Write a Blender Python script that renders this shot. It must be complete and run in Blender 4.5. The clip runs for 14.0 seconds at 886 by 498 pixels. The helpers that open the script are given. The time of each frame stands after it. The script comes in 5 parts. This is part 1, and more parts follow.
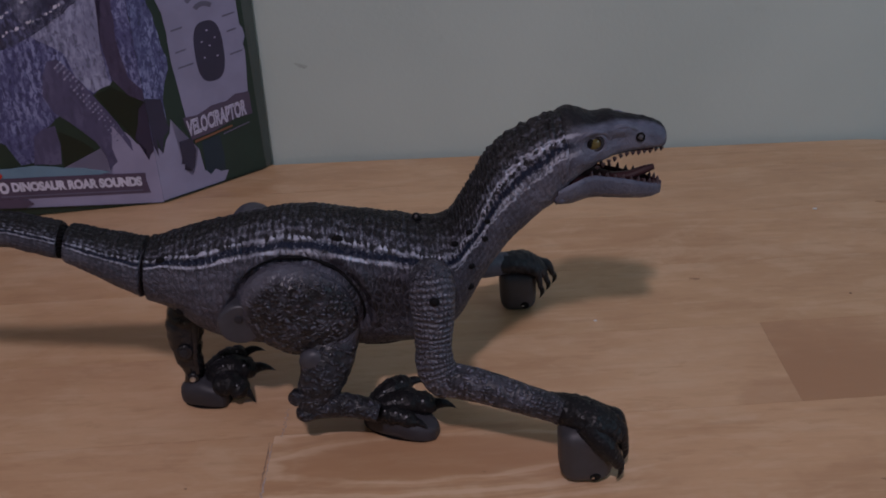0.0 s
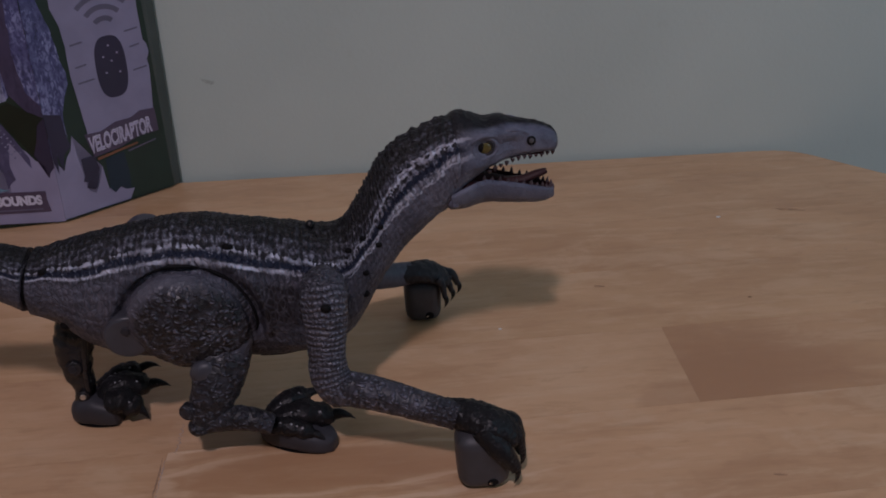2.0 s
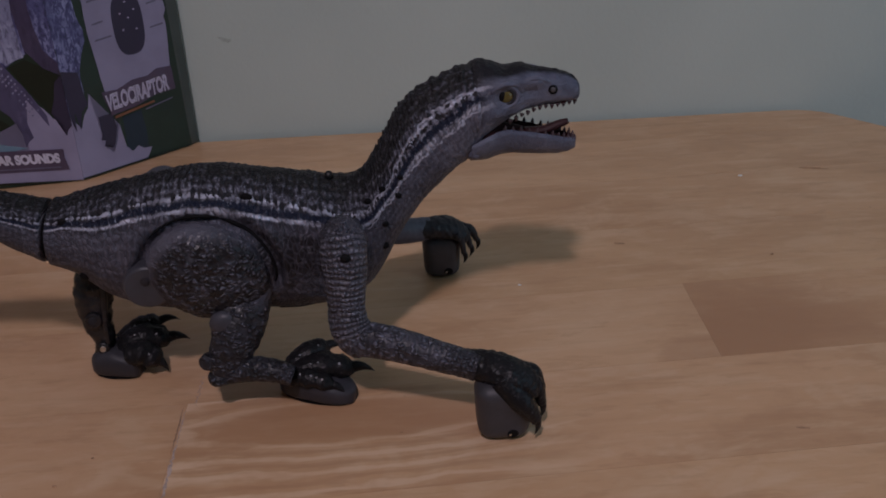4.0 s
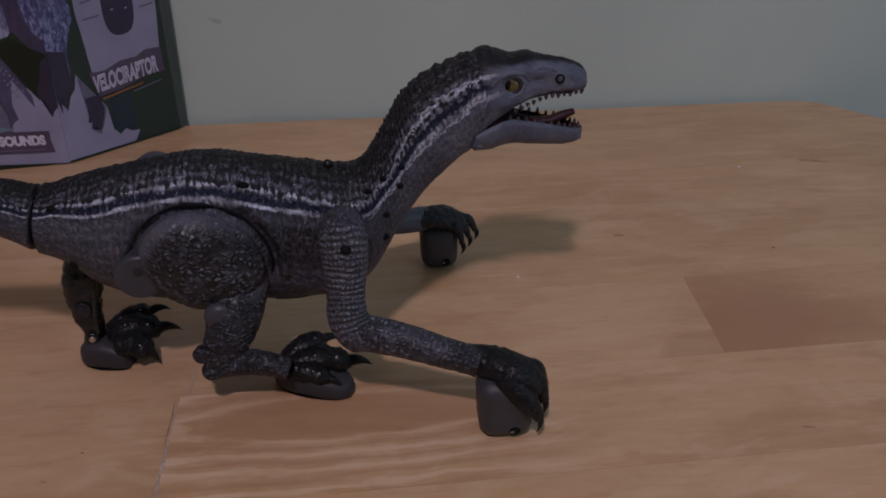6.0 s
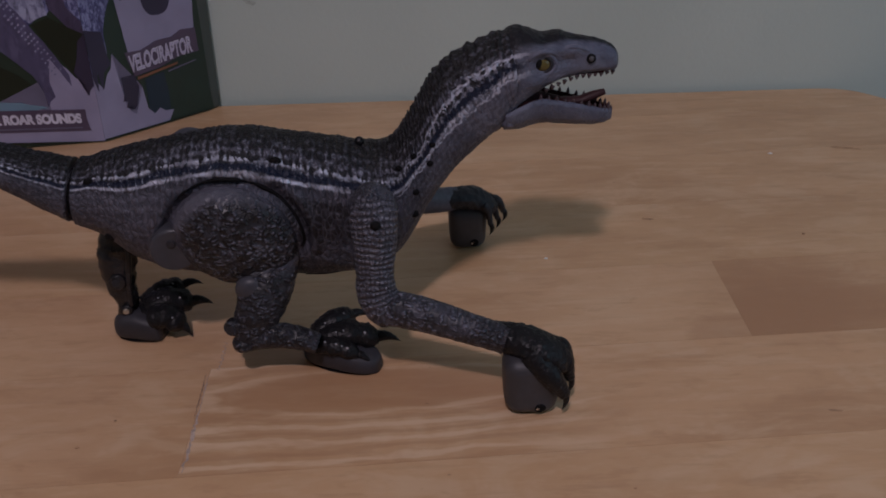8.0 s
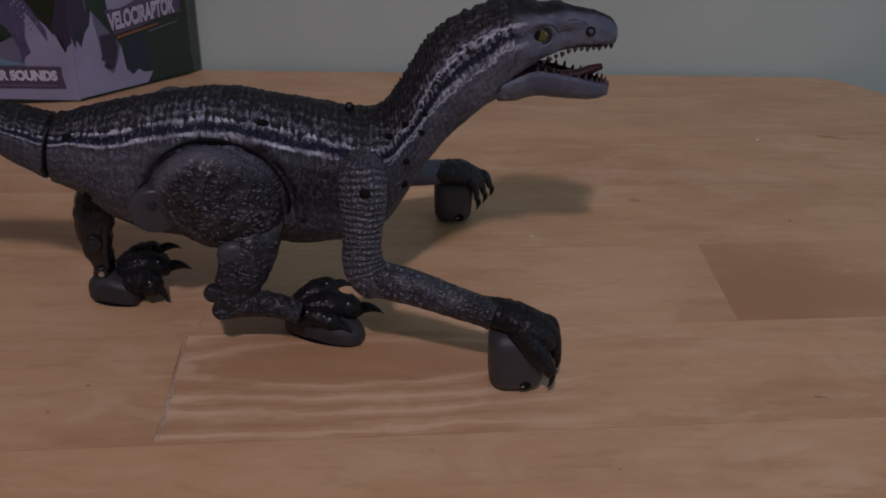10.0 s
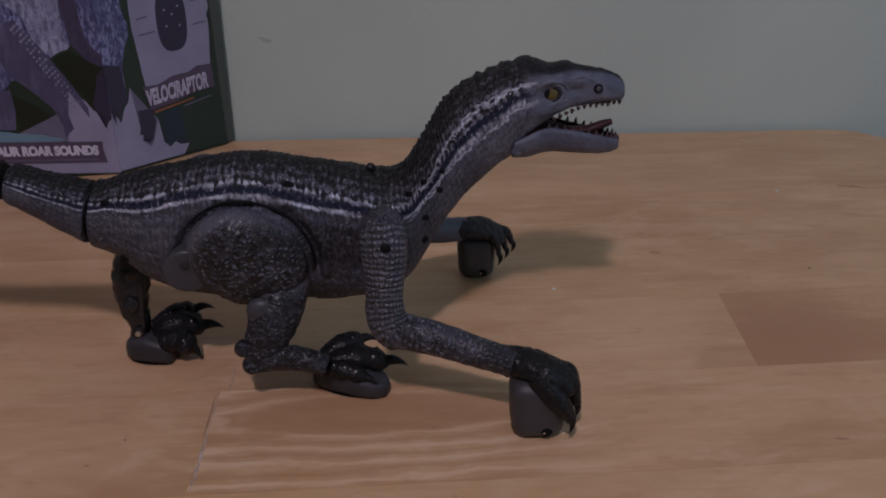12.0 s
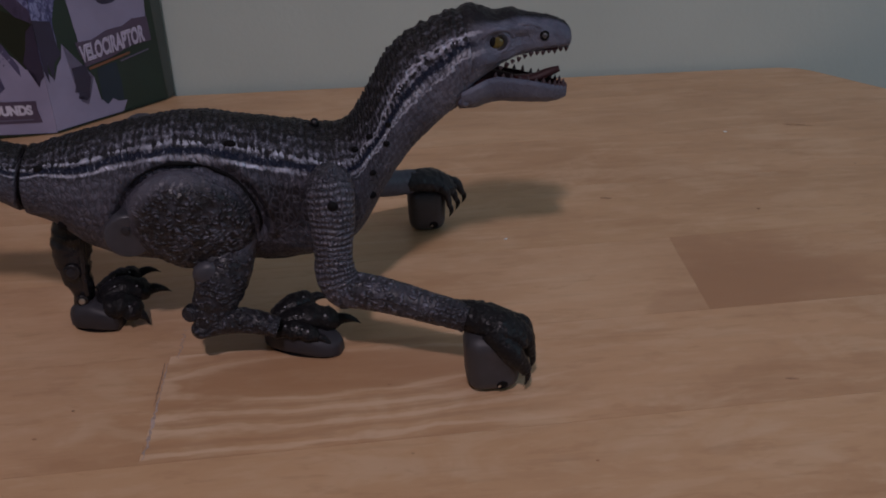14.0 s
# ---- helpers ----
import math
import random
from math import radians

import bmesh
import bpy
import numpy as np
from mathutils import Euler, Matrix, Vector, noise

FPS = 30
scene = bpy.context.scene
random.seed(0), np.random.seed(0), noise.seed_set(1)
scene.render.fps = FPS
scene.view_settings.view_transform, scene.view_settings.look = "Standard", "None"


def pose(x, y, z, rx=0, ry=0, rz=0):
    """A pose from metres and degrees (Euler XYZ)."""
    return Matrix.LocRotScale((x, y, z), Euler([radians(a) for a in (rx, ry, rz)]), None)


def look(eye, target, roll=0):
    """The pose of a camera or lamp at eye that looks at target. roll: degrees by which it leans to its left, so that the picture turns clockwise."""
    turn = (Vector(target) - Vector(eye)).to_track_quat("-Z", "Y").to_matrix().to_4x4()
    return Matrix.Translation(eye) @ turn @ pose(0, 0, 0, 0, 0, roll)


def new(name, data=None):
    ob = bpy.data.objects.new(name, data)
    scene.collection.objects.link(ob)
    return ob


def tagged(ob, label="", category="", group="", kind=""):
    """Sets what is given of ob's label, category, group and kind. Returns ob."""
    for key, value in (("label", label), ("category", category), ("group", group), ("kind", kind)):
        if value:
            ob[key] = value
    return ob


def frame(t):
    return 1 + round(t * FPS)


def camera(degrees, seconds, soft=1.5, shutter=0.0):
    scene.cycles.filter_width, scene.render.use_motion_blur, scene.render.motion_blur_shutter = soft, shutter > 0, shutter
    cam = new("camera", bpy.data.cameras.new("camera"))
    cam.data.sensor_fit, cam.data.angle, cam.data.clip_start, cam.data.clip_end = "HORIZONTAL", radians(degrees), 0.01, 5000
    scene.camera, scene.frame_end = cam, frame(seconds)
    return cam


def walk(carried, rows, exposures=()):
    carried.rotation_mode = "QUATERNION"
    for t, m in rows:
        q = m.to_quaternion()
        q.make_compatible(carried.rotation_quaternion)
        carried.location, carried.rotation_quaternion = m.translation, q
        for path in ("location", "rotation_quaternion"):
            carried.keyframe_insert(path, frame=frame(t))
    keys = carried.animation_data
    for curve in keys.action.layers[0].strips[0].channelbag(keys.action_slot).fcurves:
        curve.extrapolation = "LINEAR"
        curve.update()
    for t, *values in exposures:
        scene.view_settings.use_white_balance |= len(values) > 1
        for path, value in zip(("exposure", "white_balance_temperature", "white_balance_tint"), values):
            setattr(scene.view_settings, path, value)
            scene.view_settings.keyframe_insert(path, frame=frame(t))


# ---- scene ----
cam = camera(50.7, 14.0, soft=1.8, shutter=0.5)
PATH = [
    (0, (0.041, 0.04, 0.347), (0.05, 1.808, -0.588), -2.4),
    (0.5, (0.044, 0.035, 0.351), (0.047, 1.799, -0.592), -1.3),
    (1, (0.056, 0.035, 0.349), (0.065, 1.81, -0.572), -1.3),
    (1.5, (0.061, 0.036, 0.341), (0.151, 1.829, -0.54), -1.4),
    (2, (0.065, 0.037, 0.334), (0.207, 1.824, -0.553), -1.5),
    (2.5, (0.066, 0.038, 0.331), (0.211, 1.817, -0.572), -1.8),
    (3, (0.062, 0.037, 0.326), (0.179, 1.807, -0.596), -1.8),
    (3.5, (0.061, 0.036, 0.325), (0.163, 1.8, -0.611), -1.8),
    (4, (0.062, 0.036, 0.322), (0.168, 1.798, -0.617), -1.9),
    (4.2, (0.062, 0.036, 0.322), (0.157, 1.786, -0.641), -2.0),
    (6.3, (0.052, 0.051, 0.320), (0.197, 1.794, -0.651), -0.6),
    (6.5, (0.052, 0.051, 0.32), (0.19, 1.794, -0.651), -0.5),
    (7, (0.051, 0.044, 0.32), (0.172, 1.784, -0.659), -0.8),
    (7.5, (0.052, 0.043, 0.317), (0.173, 1.777, -0.674), -0.8),
    (7.7, (0.052, 0.043, 0.317), (0.141, 1.780, -0.670), -1.2),
    (9.8, (0.042, 0.051, 0.307), (0.183, 1.764, -0.716), 2.4),
    (10, (0.042, 0.051, 0.307), (0.189, 1.763, -0.716), 2.4),
    (10.5, (0.046, 0.05, 0.305), (0.204, 1.768, -0.707), 2.5),
    (11, (0.047, 0.043, 0.308), (0.151, 1.776, -0.684), 1.1),
    (11.5, (0.05, 0.039, 0.306), (0.122, 1.798, -0.642), -0.0),
    (12, (0.051, 0.031, 0.309), (0.117, 1.817, -0.589), -0.4),
    (12.5, (0.058, 0.034, 0.32), (0.15, 1.822, -0.572), -0.7),
    (13, (0.055, 0.041, 0.315), (0.216, 1.805, -0.615), -0.1),
    (13.5, (0.057, 0.041, 0.314), (0.201, 1.776, -0.671), -0.8),
    (14, (0.054, 0.04, 0.31), (0.212, 1.763, -0.692), -0.9),
]
walk(cam, [(t, look(eye, target, roll)) for t, eye, target, roll in PATH], [(0.0, 0.08, 6280, 10), (2.0, 0.0, 6360, 10), (8.0, -0.03, 6440, 10), (10.5, -0.11, 6500, 10), (12.0, 0.01, 6400, 10), (12.7, 0.02, 6400, 10), (14.0, -0.09, 6500, 10)])

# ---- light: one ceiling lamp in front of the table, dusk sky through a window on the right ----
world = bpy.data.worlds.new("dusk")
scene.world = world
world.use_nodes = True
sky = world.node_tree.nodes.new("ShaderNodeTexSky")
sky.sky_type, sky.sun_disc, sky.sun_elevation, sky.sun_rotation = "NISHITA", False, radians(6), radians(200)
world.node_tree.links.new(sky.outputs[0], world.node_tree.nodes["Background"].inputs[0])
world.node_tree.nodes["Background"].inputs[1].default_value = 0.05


def area_lamp(name, m, size, watts, colour, shape="DISK", size_y=None):
    data = bpy.data.lights.new(name, "AREA")
    data.shape, data.size, data.energy, data.color = shape, size, watts, colour
    if size_y:
        data.size_y = size_y
    ob = new(name, data)
    ob.matrix_world = m
    return ob


LAMP = (-0.13, -0.63, 1.58)
area_lamp("ceiling_lamp_light", look(LAMP, (0.10, 0.52, 0.0)), 0.12, 11.3, (1.0, 0.835, 0.96))
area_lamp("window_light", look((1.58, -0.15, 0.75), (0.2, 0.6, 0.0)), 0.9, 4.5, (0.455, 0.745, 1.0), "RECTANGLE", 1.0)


# ---- materials ----
class Nodes:
    """A small wrapper round a material's node tree."""

    def __init__(self, name):
        self.mat = bpy.data.materials.new(name)
        self.mat.use_nodes = True
        self.tree = self.mat.node_tree
        self.bsdf = self.tree.nodes["Principled BSDF"]

    def n(self, kind, **values):
        node = self.tree.nodes.new("ShaderNode" + kind)
        for key, value in values.items():
            if key == "operation":
                node.operation = value
            elif key == "feature":
                node.feature = value
            else:
                self.put(node, key, value)
        return node

    def put(self, node, key, value):
        spot = node.inputs[int(key[1:])] if key[0] == "i" and key[1:].isdigit() else node.inputs[key.replace("_", " ")]
        if isinstance(value, bpy.types.NodeSocket):
            self.tree.links.new(value, spot)
        else:
            spot.default_value = value

    def math(self, op, a, b=0.0, clamp=False):
        node = self.n("Math", operation=op, i0=a, i1=b)
        node.use_clamp = clamp
        return node.outputs[0]

    def mix(self, fac, a, b, blend="MIX"):
        node = self.tree.nodes.new("ShaderNodeMix")
        node.data_type, node.blend_type = "RGBA", blend
        self.put(node, "i0", fac)
        self.put(node, "i6", a)
        self.put(node, "i7", b)
        return node.outputs[2]

    def ramp(self, value, low, high, a=0.0, b=1.0):
        node = self.tree.nodes.new("ShaderNodeMapRange")
        node.interpolation_type = "SMOOTHSTEP"
        for i, v in enumerate((value, low, high, a, b)):
            self.put(node, "i%d" % i, v)
        return node.outputs[0]

    def coords(self, kind="Object", scale=(1, 1, 1), turn=0.0):
        c = self.tree.nodes.new("ShaderNodeTexCoord").outputs[kind]
        m = self.tree.nodes.new("ShaderNodeMapping")
        m.inputs["Scale"].default_value = scale
        m.inputs["Rotation"].default_value = (0, 0, turn)
        self.tree.links.new(c, m.inputs["Vector"])
        return m.outputs[0]

    def noise(self, vec, scale, detail=3.0, rough=0.55, distort=0.0):
        return self.n("TexNoise", Vector=vec, Scale=scale, Detail=detail, Roughness=rough, Distortion=distort).outputs[0]

    def cells(self, vec, scale, feature="F1", random_=1.0):
        return self.n("TexVoronoi", feature=feature, Vector=vec, Scale=scale, Randomness=random_).outputs[0]

    def bump(self, height, strength, distance, normal=None):
        b = self.n("Bump", Height=height, Strength=strength, Distance=distance)
        if normal:
            self.put(b, "Normal", normal)
        return b.outputs[0]

    def done(self, colour, rough, normal=None, metal=0.0, spec=0.5):
        self.put(self.bsdf, "Base Color", colour)
        self.put(self.bsdf, "Roughness", rough)
        self.put(self.bsdf, "Metallic", metal)
        self.put(self.bsdf, "Specular IOR Level", spec)
        if normal:
            self.put(self.bsdf, "Normal", normal)
        return self.mat


def col(r, g, b):
    return (r, g, b, 1.0)


def plain(name, colour, rough=0.5, vary=0.15, scale=60.0, bump=0.1, spec=0.5, metal=0.0):
    k = Nodes(name)
    v = k.coords()
    a = k.noise(v, scale, 4.0)
    b = k.noise(v, scale * 0.13, 2.0)
    f = k.math("MULTIPLY", k.math("ADD", a, b), 0.5)
    lo = tuple(c * (1 - vary) for c in colour)
    hi = tuple(min(1, c * (1 + vary)) for c in colour)
    c = k.mix(k.ramp(f, 0.35, 0.65), col(*lo), col(*hi))
    return k.done(c, k.ramp(a, 0.3, 0.7, rough * 0.85, min(1, rough * 1.15)), k.bump(a, bump, 0.0006), metal, spec)


def wall_paint():
    k = Nodes("wall_paint")
    v = k.coords()
    f = k.noise(v, 3.0, 3.0)
    g = k.noise(v, 260.0, 3.0)
    c = k.mix(k.ramp(f, 0.35, 0.65), col(0.45, 0.52, 0.48), col(0.495, 0.565, 0.52))
    d = k.ramp(k.noise(v, 14.0, 5.0, 0.7), 0.66, 0.74)
    c = k.mix(k.math("MULTIPLY", d, 0.12), c, col(0.33, 0.35, 0.30))
    return k.done(c, 0.55, k.bump(g, 0.25, 0.0008), 0, 0.35)


def wood(name, tone_a, tone_b, figure=1.0, flame=None, heart=None):
    """Clear-varnished stave, grain along x. flame: growth rings round x, y with radii; heart: a redder end grain patch at x, y with radii and strength."""
    k = Nodes(name)
    info = k.tree.nodes.new("ShaderNodeObjectInfo").outputs["Random"]
    v = k.coords()
    off = k.n("CombineXYZ", X=k.math("MULTIPLY", info, 7.3), Y=k.math("MULTIPLY", info, 3.7), Z=k.math("MULTIPLY", info, 11.0)).outputs[0]
    add = k.tree.nodes.new("ShaderNodeVectorMath")
    k.put(add, "i0", v)
    k.put(add, "i1", off)
    p = add.outputs[0]

    def stretch(s):
        m = k.tree.nodes.new("ShaderNodeMapping")
        m.inputs["Scale"].default_value = s
        k.put(m, "Vector", p)
        return m.outputs[0]

    def away(x, y, a, b):
        m = k.tree.nodes.new("ShaderNodeMapping")
        m.vector_type = "TEXTURE"
        m.inputs["Location"].default_value = (x, y, 0.0)
        m.inputs["Rotation"].default_value = (0, 0, 0.045)
        m.inputs["Scale"].default_value = (a, b, 1.0)
        k.put(m, "Vector", v)
        far = k.tree.nodes.new("ShaderNodeVectorMath")
        far.operation = "LENGTH"
        k.put(far, "i0", m.outputs[0])
        return far.outputs["Value"]

    cloud = k.noise(stretch((5.0, 10.0, 4.0)), 1.0, 4.0, 0.6, 0.4)
    blot = k.noise(stretch((16.0, 30.0, 8.0)), 1.0, 4.0, 0.65, 0.5)
    ring = k.math("SINE", k.math("MULTIPLY", k.noise(stretch((1.3, 9.0, 4.0)), 1.0, 2.0, 0.45, 0.7), 70.0))
    grain = k.noise(stretch((14.0, 190.0, 40.0)), 1.0, 5.0, 0.65)
    fine = k.noise(stretch((45.0, 900.0, 100.0)), 1.0, 3.0, 0.6)
    base = k.mix(info, col(*tone_a), col(*tone_b))
    c = k.mix(k.ramp(cloud, 0.38, 0.64, 0.0, 0.55 * figure), base, col(0.445, 0.252, 0.130))
    c = k.mix(k.ramp(blot, 0.49, 0.68, 0.0, 0.48 * figure), c, col(0.655, 0.455, 0.285))
    c = k.mix(k.ramp(blot, 0.46, 0.30, 0.0, 0.28 * figure), c, col(0.43, 0.238, 0.125))
    streak = k.math("MULTIPLY", k.ramp(ring, 0.35, 1.0), k.ramp(blot, 0.42, 0.62, 0.05, 0.34 * figure))
    c = k.mix(streak, c, col(0.67, 0.47, 0.30))
    dash = k.noise(stretch((24.0, 95.0, 10.0)), 1.0, 4.0, 0.65, 0.3)
    c = k.mix(k.ramp(dash, 0.52, 0.66, 0.0, 0.30), c, col(0.68, 0.475, 0.30))
    c = k.mix(k.ramp(dash, 0.46, 0.34, 0.0, 0.28), c, col(0.41, 0.225, 0.115))
    c = k.mix(k.ramp(grain, 0.5, 0.75, 0.0, 0.22), c, col(0.36, 0.20, 0.10))
    c = k.mix(k.ramp(fine, 0.55, 0.8, 0.0, 0.12), c, col(0.68, 0.48, 0.31))
    if flame:
        # a redder core ringed by pale growth lines that run out along the stave
        reach = k.math("ADD", away(*flame), k.math("MULTIPLY", k.math("SUBTRACT", k.noise(stretch((9.0, 34.0, 4.0)), 1.0, 4.0, 0.6), 0.5), 1.1))
        c = k.mix(k.ramp(reach, 1.05, 0.55, 0.0, 0.55), c, col(0.415, 0.222, 0.112))
        lines = k.math("SINE", k.math("MULTIPLY", k.math("SUBTRACT", reach, 0.72), 10.5))
        span = k.ramp(k.n("SeparateXYZ", Vector=v).outputs[0], 0.07, 0.22, 1.0, 0.18)
        lines = k.math("MULTIPLY", lines, span)
        c = k.mix(k.math("MULTIPLY", k.ramp(lines, 0.25, 1.0, 0.0, 0.72), k.math("MULTIPLY", k.ramp(reach, 0.55, 1.0), k.ramp(blot, 0.34, 0.54, 0.35, 1.0))), c, col(0.72, 0.52, 0.345))
        c = k.mix(k.math("MULTIPLY", k.ramp(lines, -0.4, -1.0, 0.0, 0.45), k.ramp(reach, 0.8, 1.2)), c, col(0.435, 0.24, 0.125))
    if heart:
        rim = k.math("ADD", away(*heart[:4]), k.math("MULTIPLY", k.math("SUBTRACT", blot, 0.5), 0.7))
        c = k.mix(k.ramp(rim, 1.0, 0.75 if heart[5] else 0.2, 0.0, heart[4]), c, col(0.40, 0.215, 0.112))
    # scattered pores and pin knots
    pore = k.cells(stretch((70.0, 130.0, 40.0)), 1.0)
    c = k.mix(k.math("MULTIPLY", k.ramp(pore, 0.10, 0.05), k.ramp(k.noise(p, 24.0, 2.0), 0.62, 0.70, 0.0, 0.5)), c, col(0.22, 0.12, 0.065))
    k.put(k.bsdf, "Coat Weight", 0.25)
    k.put(k.bsdf, "Coat Roughness", 0.28)
    return k.done(c, k.ramp(blot, 0.3, 0.7, 0.36, 0.5), k.bump(k.math("ADD", fine, k.math("MULTIPLY", blot, 0.8)), 0.07, 0.0004), 0, 0.4)


def striped_skin():
    """Painted rubbery skin. UV: u runs along the spine in metres, v crosses the flank with 0 on the side stripe (upwards minus)."""
    k = Nodes("painted_scaly_skin")
    uv = k.tree.nodes.new("ShaderNodeTexCoord").outputs["UV"]
    sep = k.n("SeparateXYZ", Vector=uv)
    u, v = sep.outputs[0], sep.outputs[1]
    o = k.coords()
    wob = k.math("MULTIPLY", k.math("SUBTRACT", k.noise(o, 80.0, 3.0), 0.5), 0.05)
    vw = k.math("ADD", v, wob)
    raw = k.noise(k.n("CombineXYZ", X=k.math("MULTIPLY", u, 380.0), Y=k.math("MULTIPLY", v, 20.0), Z=0.0).outputs[0], 1.0, 2.5, 0.55, 0.7)
    wave = k.math("SINE", k.math("ADD", k.math("MULTIPLY", u, 1750.0), k.math("MULTIPLY", k.noise(o, 60.0, 2.0), 7.0)))
    bead = k.math("SINE", k.math("ADD", k.math("MULTIPLY", v, 105.0), k.math("MULTIPLY", k.noise(o, 110.0, 2.0), 9.0)))
    rib = k.math("ADD", k.math("ADD", raw, k.math("MULTIPLY", wave, -0.055)), k.math("MULTIPLY", bead, -0.075))
    scale = k.cells(k.n("CombineXYZ", X=k.math("MULTIPLY", u, 360.0), Y=k.math("MULTIPLY", v, 24.0), Z=0.0).outputs[0], 1.0, "DISTANCE_TO_EDGE")
    big = k.noise(o, 42.0, 3.0)
    fine = k.noise(o, 700.0, 2.0)
    neck = k.ramp(u, 0.42, 0.50)
    grey = k.mix(k.ramp(big, 0.35, 0.65), col(0.058, 0.058, 0.078), col(0.096, 0.096, 0.126))
    grey = k.mix(k.math("MULTIPLY", neck, 0.85), grey, k.mix(k.ramp(big, 0.35, 0.65), col(0.084, 0.086, 0.118), col(0.136, 0.138, 0.182)))
    # fissures between the wrinkles, darkened in the colour, more so towards the back
    deep = k.math("MULTIPLY", k.ramp(rib, 0.46, 0.56), k.ramp(vw, 0.09, -0.01, 0.34, 0.92))
    c = k.mix(deep, grey, col(0.010, 0.010, 0.013))
    cracks = k.math("MULTIPLY", k.ramp(scale, 0.10, 0.02), k.math("MULTIPLY", k.ramp(big, 0.4, 0.6, 0.15, 0.6), k.math("MULTIPLY", k.ramp(vw, 0.02, 0.10, 1.0, 0.45), k.math("SUBTRACT", 1.0, k.math("MULTIPLY", neck, 0.92)))))
    c = k.mix(cracks, c, col(0.020, 0.020, 0.023))
    back = k.math("MULTIPLY", k.ramp(vw, -0.21, -0.08, 1.0, 0.0), k.ramp(rib, 0.36, 0.46, 0.70, 0.96))
    c = k.mix(back, c, col(0.011, 0.0107, 0.0115))
    band = k.math("MULTIPLY", k.ramp(u, 0.350, 0.362), k.ramp(u, 0.408, 0.396))
    patch = k.math("MULTIPLY", k.math("MULTIPLY", band, k.ramp(k.noise(o, 40.0, 2.0), 0.28, 0.42, 0.5, 1.0)), k.math("MULTIPLY", k.ramp(vw, 0.07, 0.12), k.ramp(vw, 0.34, 0.24, 0.15, 1.0)))
    c = k.mix(k.math("MULTIPLY", patch, k.ramp(scale, 0.03, 0.2, 0.35, 0.95)), c, col(0.016, 0.0155, 0.018))
    vs = k.math("MULTIPLY", vw, k.math("SUBTRACT", 1.0, k.math("MULTIPLY", neck, 0.44)))
    stripe = k.ramp(k.math("ABSOLUTE", vs), 0.011, 0.024, 0.95, 0.0)
    c = k.mix(stripe, c, col(0.008, 0.012, 0.030))
    up = k.ramp(k.math("ABSOLUTE", k.math("ADD", vs, 0.042)), 0.004, 0.018, 1.0, 0.0)
    dn = k.ramp(k.math("ABSOLUTE", k.math("SUBTRACT", vs, 0.032)), 0.003, 0.015, 1.0, 0.0)
    dash = k.ramp(rib, 0.45, 0.53, 1.0, 0.0)
    gap_ = k.ramp(k.noise(k.n("CombineXYZ", X=k.math("MULTIPLY", u, 70.0), Y=3.0, Z=0.0).outputs[0], 1.0, 2.0), 0.35, 0.58, 0.25, 1.0)
    sil = k.math("MULTIPLY", k.math("MAXIMUM", k.math("MULTIPLY", up, dash), k.math("MULTIPLY", dn, k.ramp(rib, 0.5, 0.6, 1.0, 0.25))), gap_)
    # pale ticks: dry-brush paint and lit wrinkle ridges, both put into the colour
    dry = k.math("MULTIPLY", k.math("MULTIPLY", k.ramp(rib, 0.44, 0.36), k.ramp(fine, 0.45, 0.58)), k.math("MULTIPLY", k.ramp(vw, -0.26, -0.05, 0.0, 0.42), k.ramp(vw, 0.03, 0.09, 1.0, 0.22)))
    low = k.math("MULTIPLY", k.math("MULTIPLY", k.ramp(rib, 0.42, 0.34), k.ramp(fine, 0.45, 0.6)), 0.05)
    sil = k.math("MAXIMUM", sil, k.math("MAXIMUM", dry, low))
    # the neck's two crisp white zigzags either side of the dark stripe
    zig = k.math("ADD", vs, k.math("MULTIPLY", k.math("SUBTRACT", k.noise(o, 150.0, 2.0), 0.5), 0.085))
    zag = k.math("MAXIMUM", k.ramp(k.math("ABSOLUTE", k.math("SUBTRACT", zig, 0.048)), 0.002, 0.010, 0.75, 0.0), k.ramp(k.math("ABSOLUTE", k.math("ADD", zig, 0.056)), 0.002, 0.011, 0.75, 0.0))
    sil = k.math("MAXIMUM", sil, k.math("MULTIPLY", zag, k.math("MULTIPLY", k.ramp(u, 0.40, 0.44), k.ramp(k.noise(o, 260.0, 2.0), 0.34, 0.46, 0.2, 1.0))))
    c = k.mix(sil, c, col(0.46, 0.48, 0.58))
    bumps = k.math("ADD", k.math("MULTIPLY", rib, k.ramp(vw, 0.04, 0.14, -1.0, -0.4)), k.math("ADD", k.math("MULTIPLY", k.ramp(scale, 0.0, 0.2), k.math("MULTIPLY", k.ramp(vw, 0.04, 0.14, 0.5, 0.34), k.math("SUBTRACT", 1.0, k.math("MULTIPLY", neck, 0.6)))), k.math("MULTIPLY", fine, 0.25)))
    return k.done(c, k.ramp(sil, 0.0, 1.0, 0.50, 0.38), k.bump(bumps, 0.75, 0.0016), k.math("MULTIPLY", sil, 0.25), 0.22)


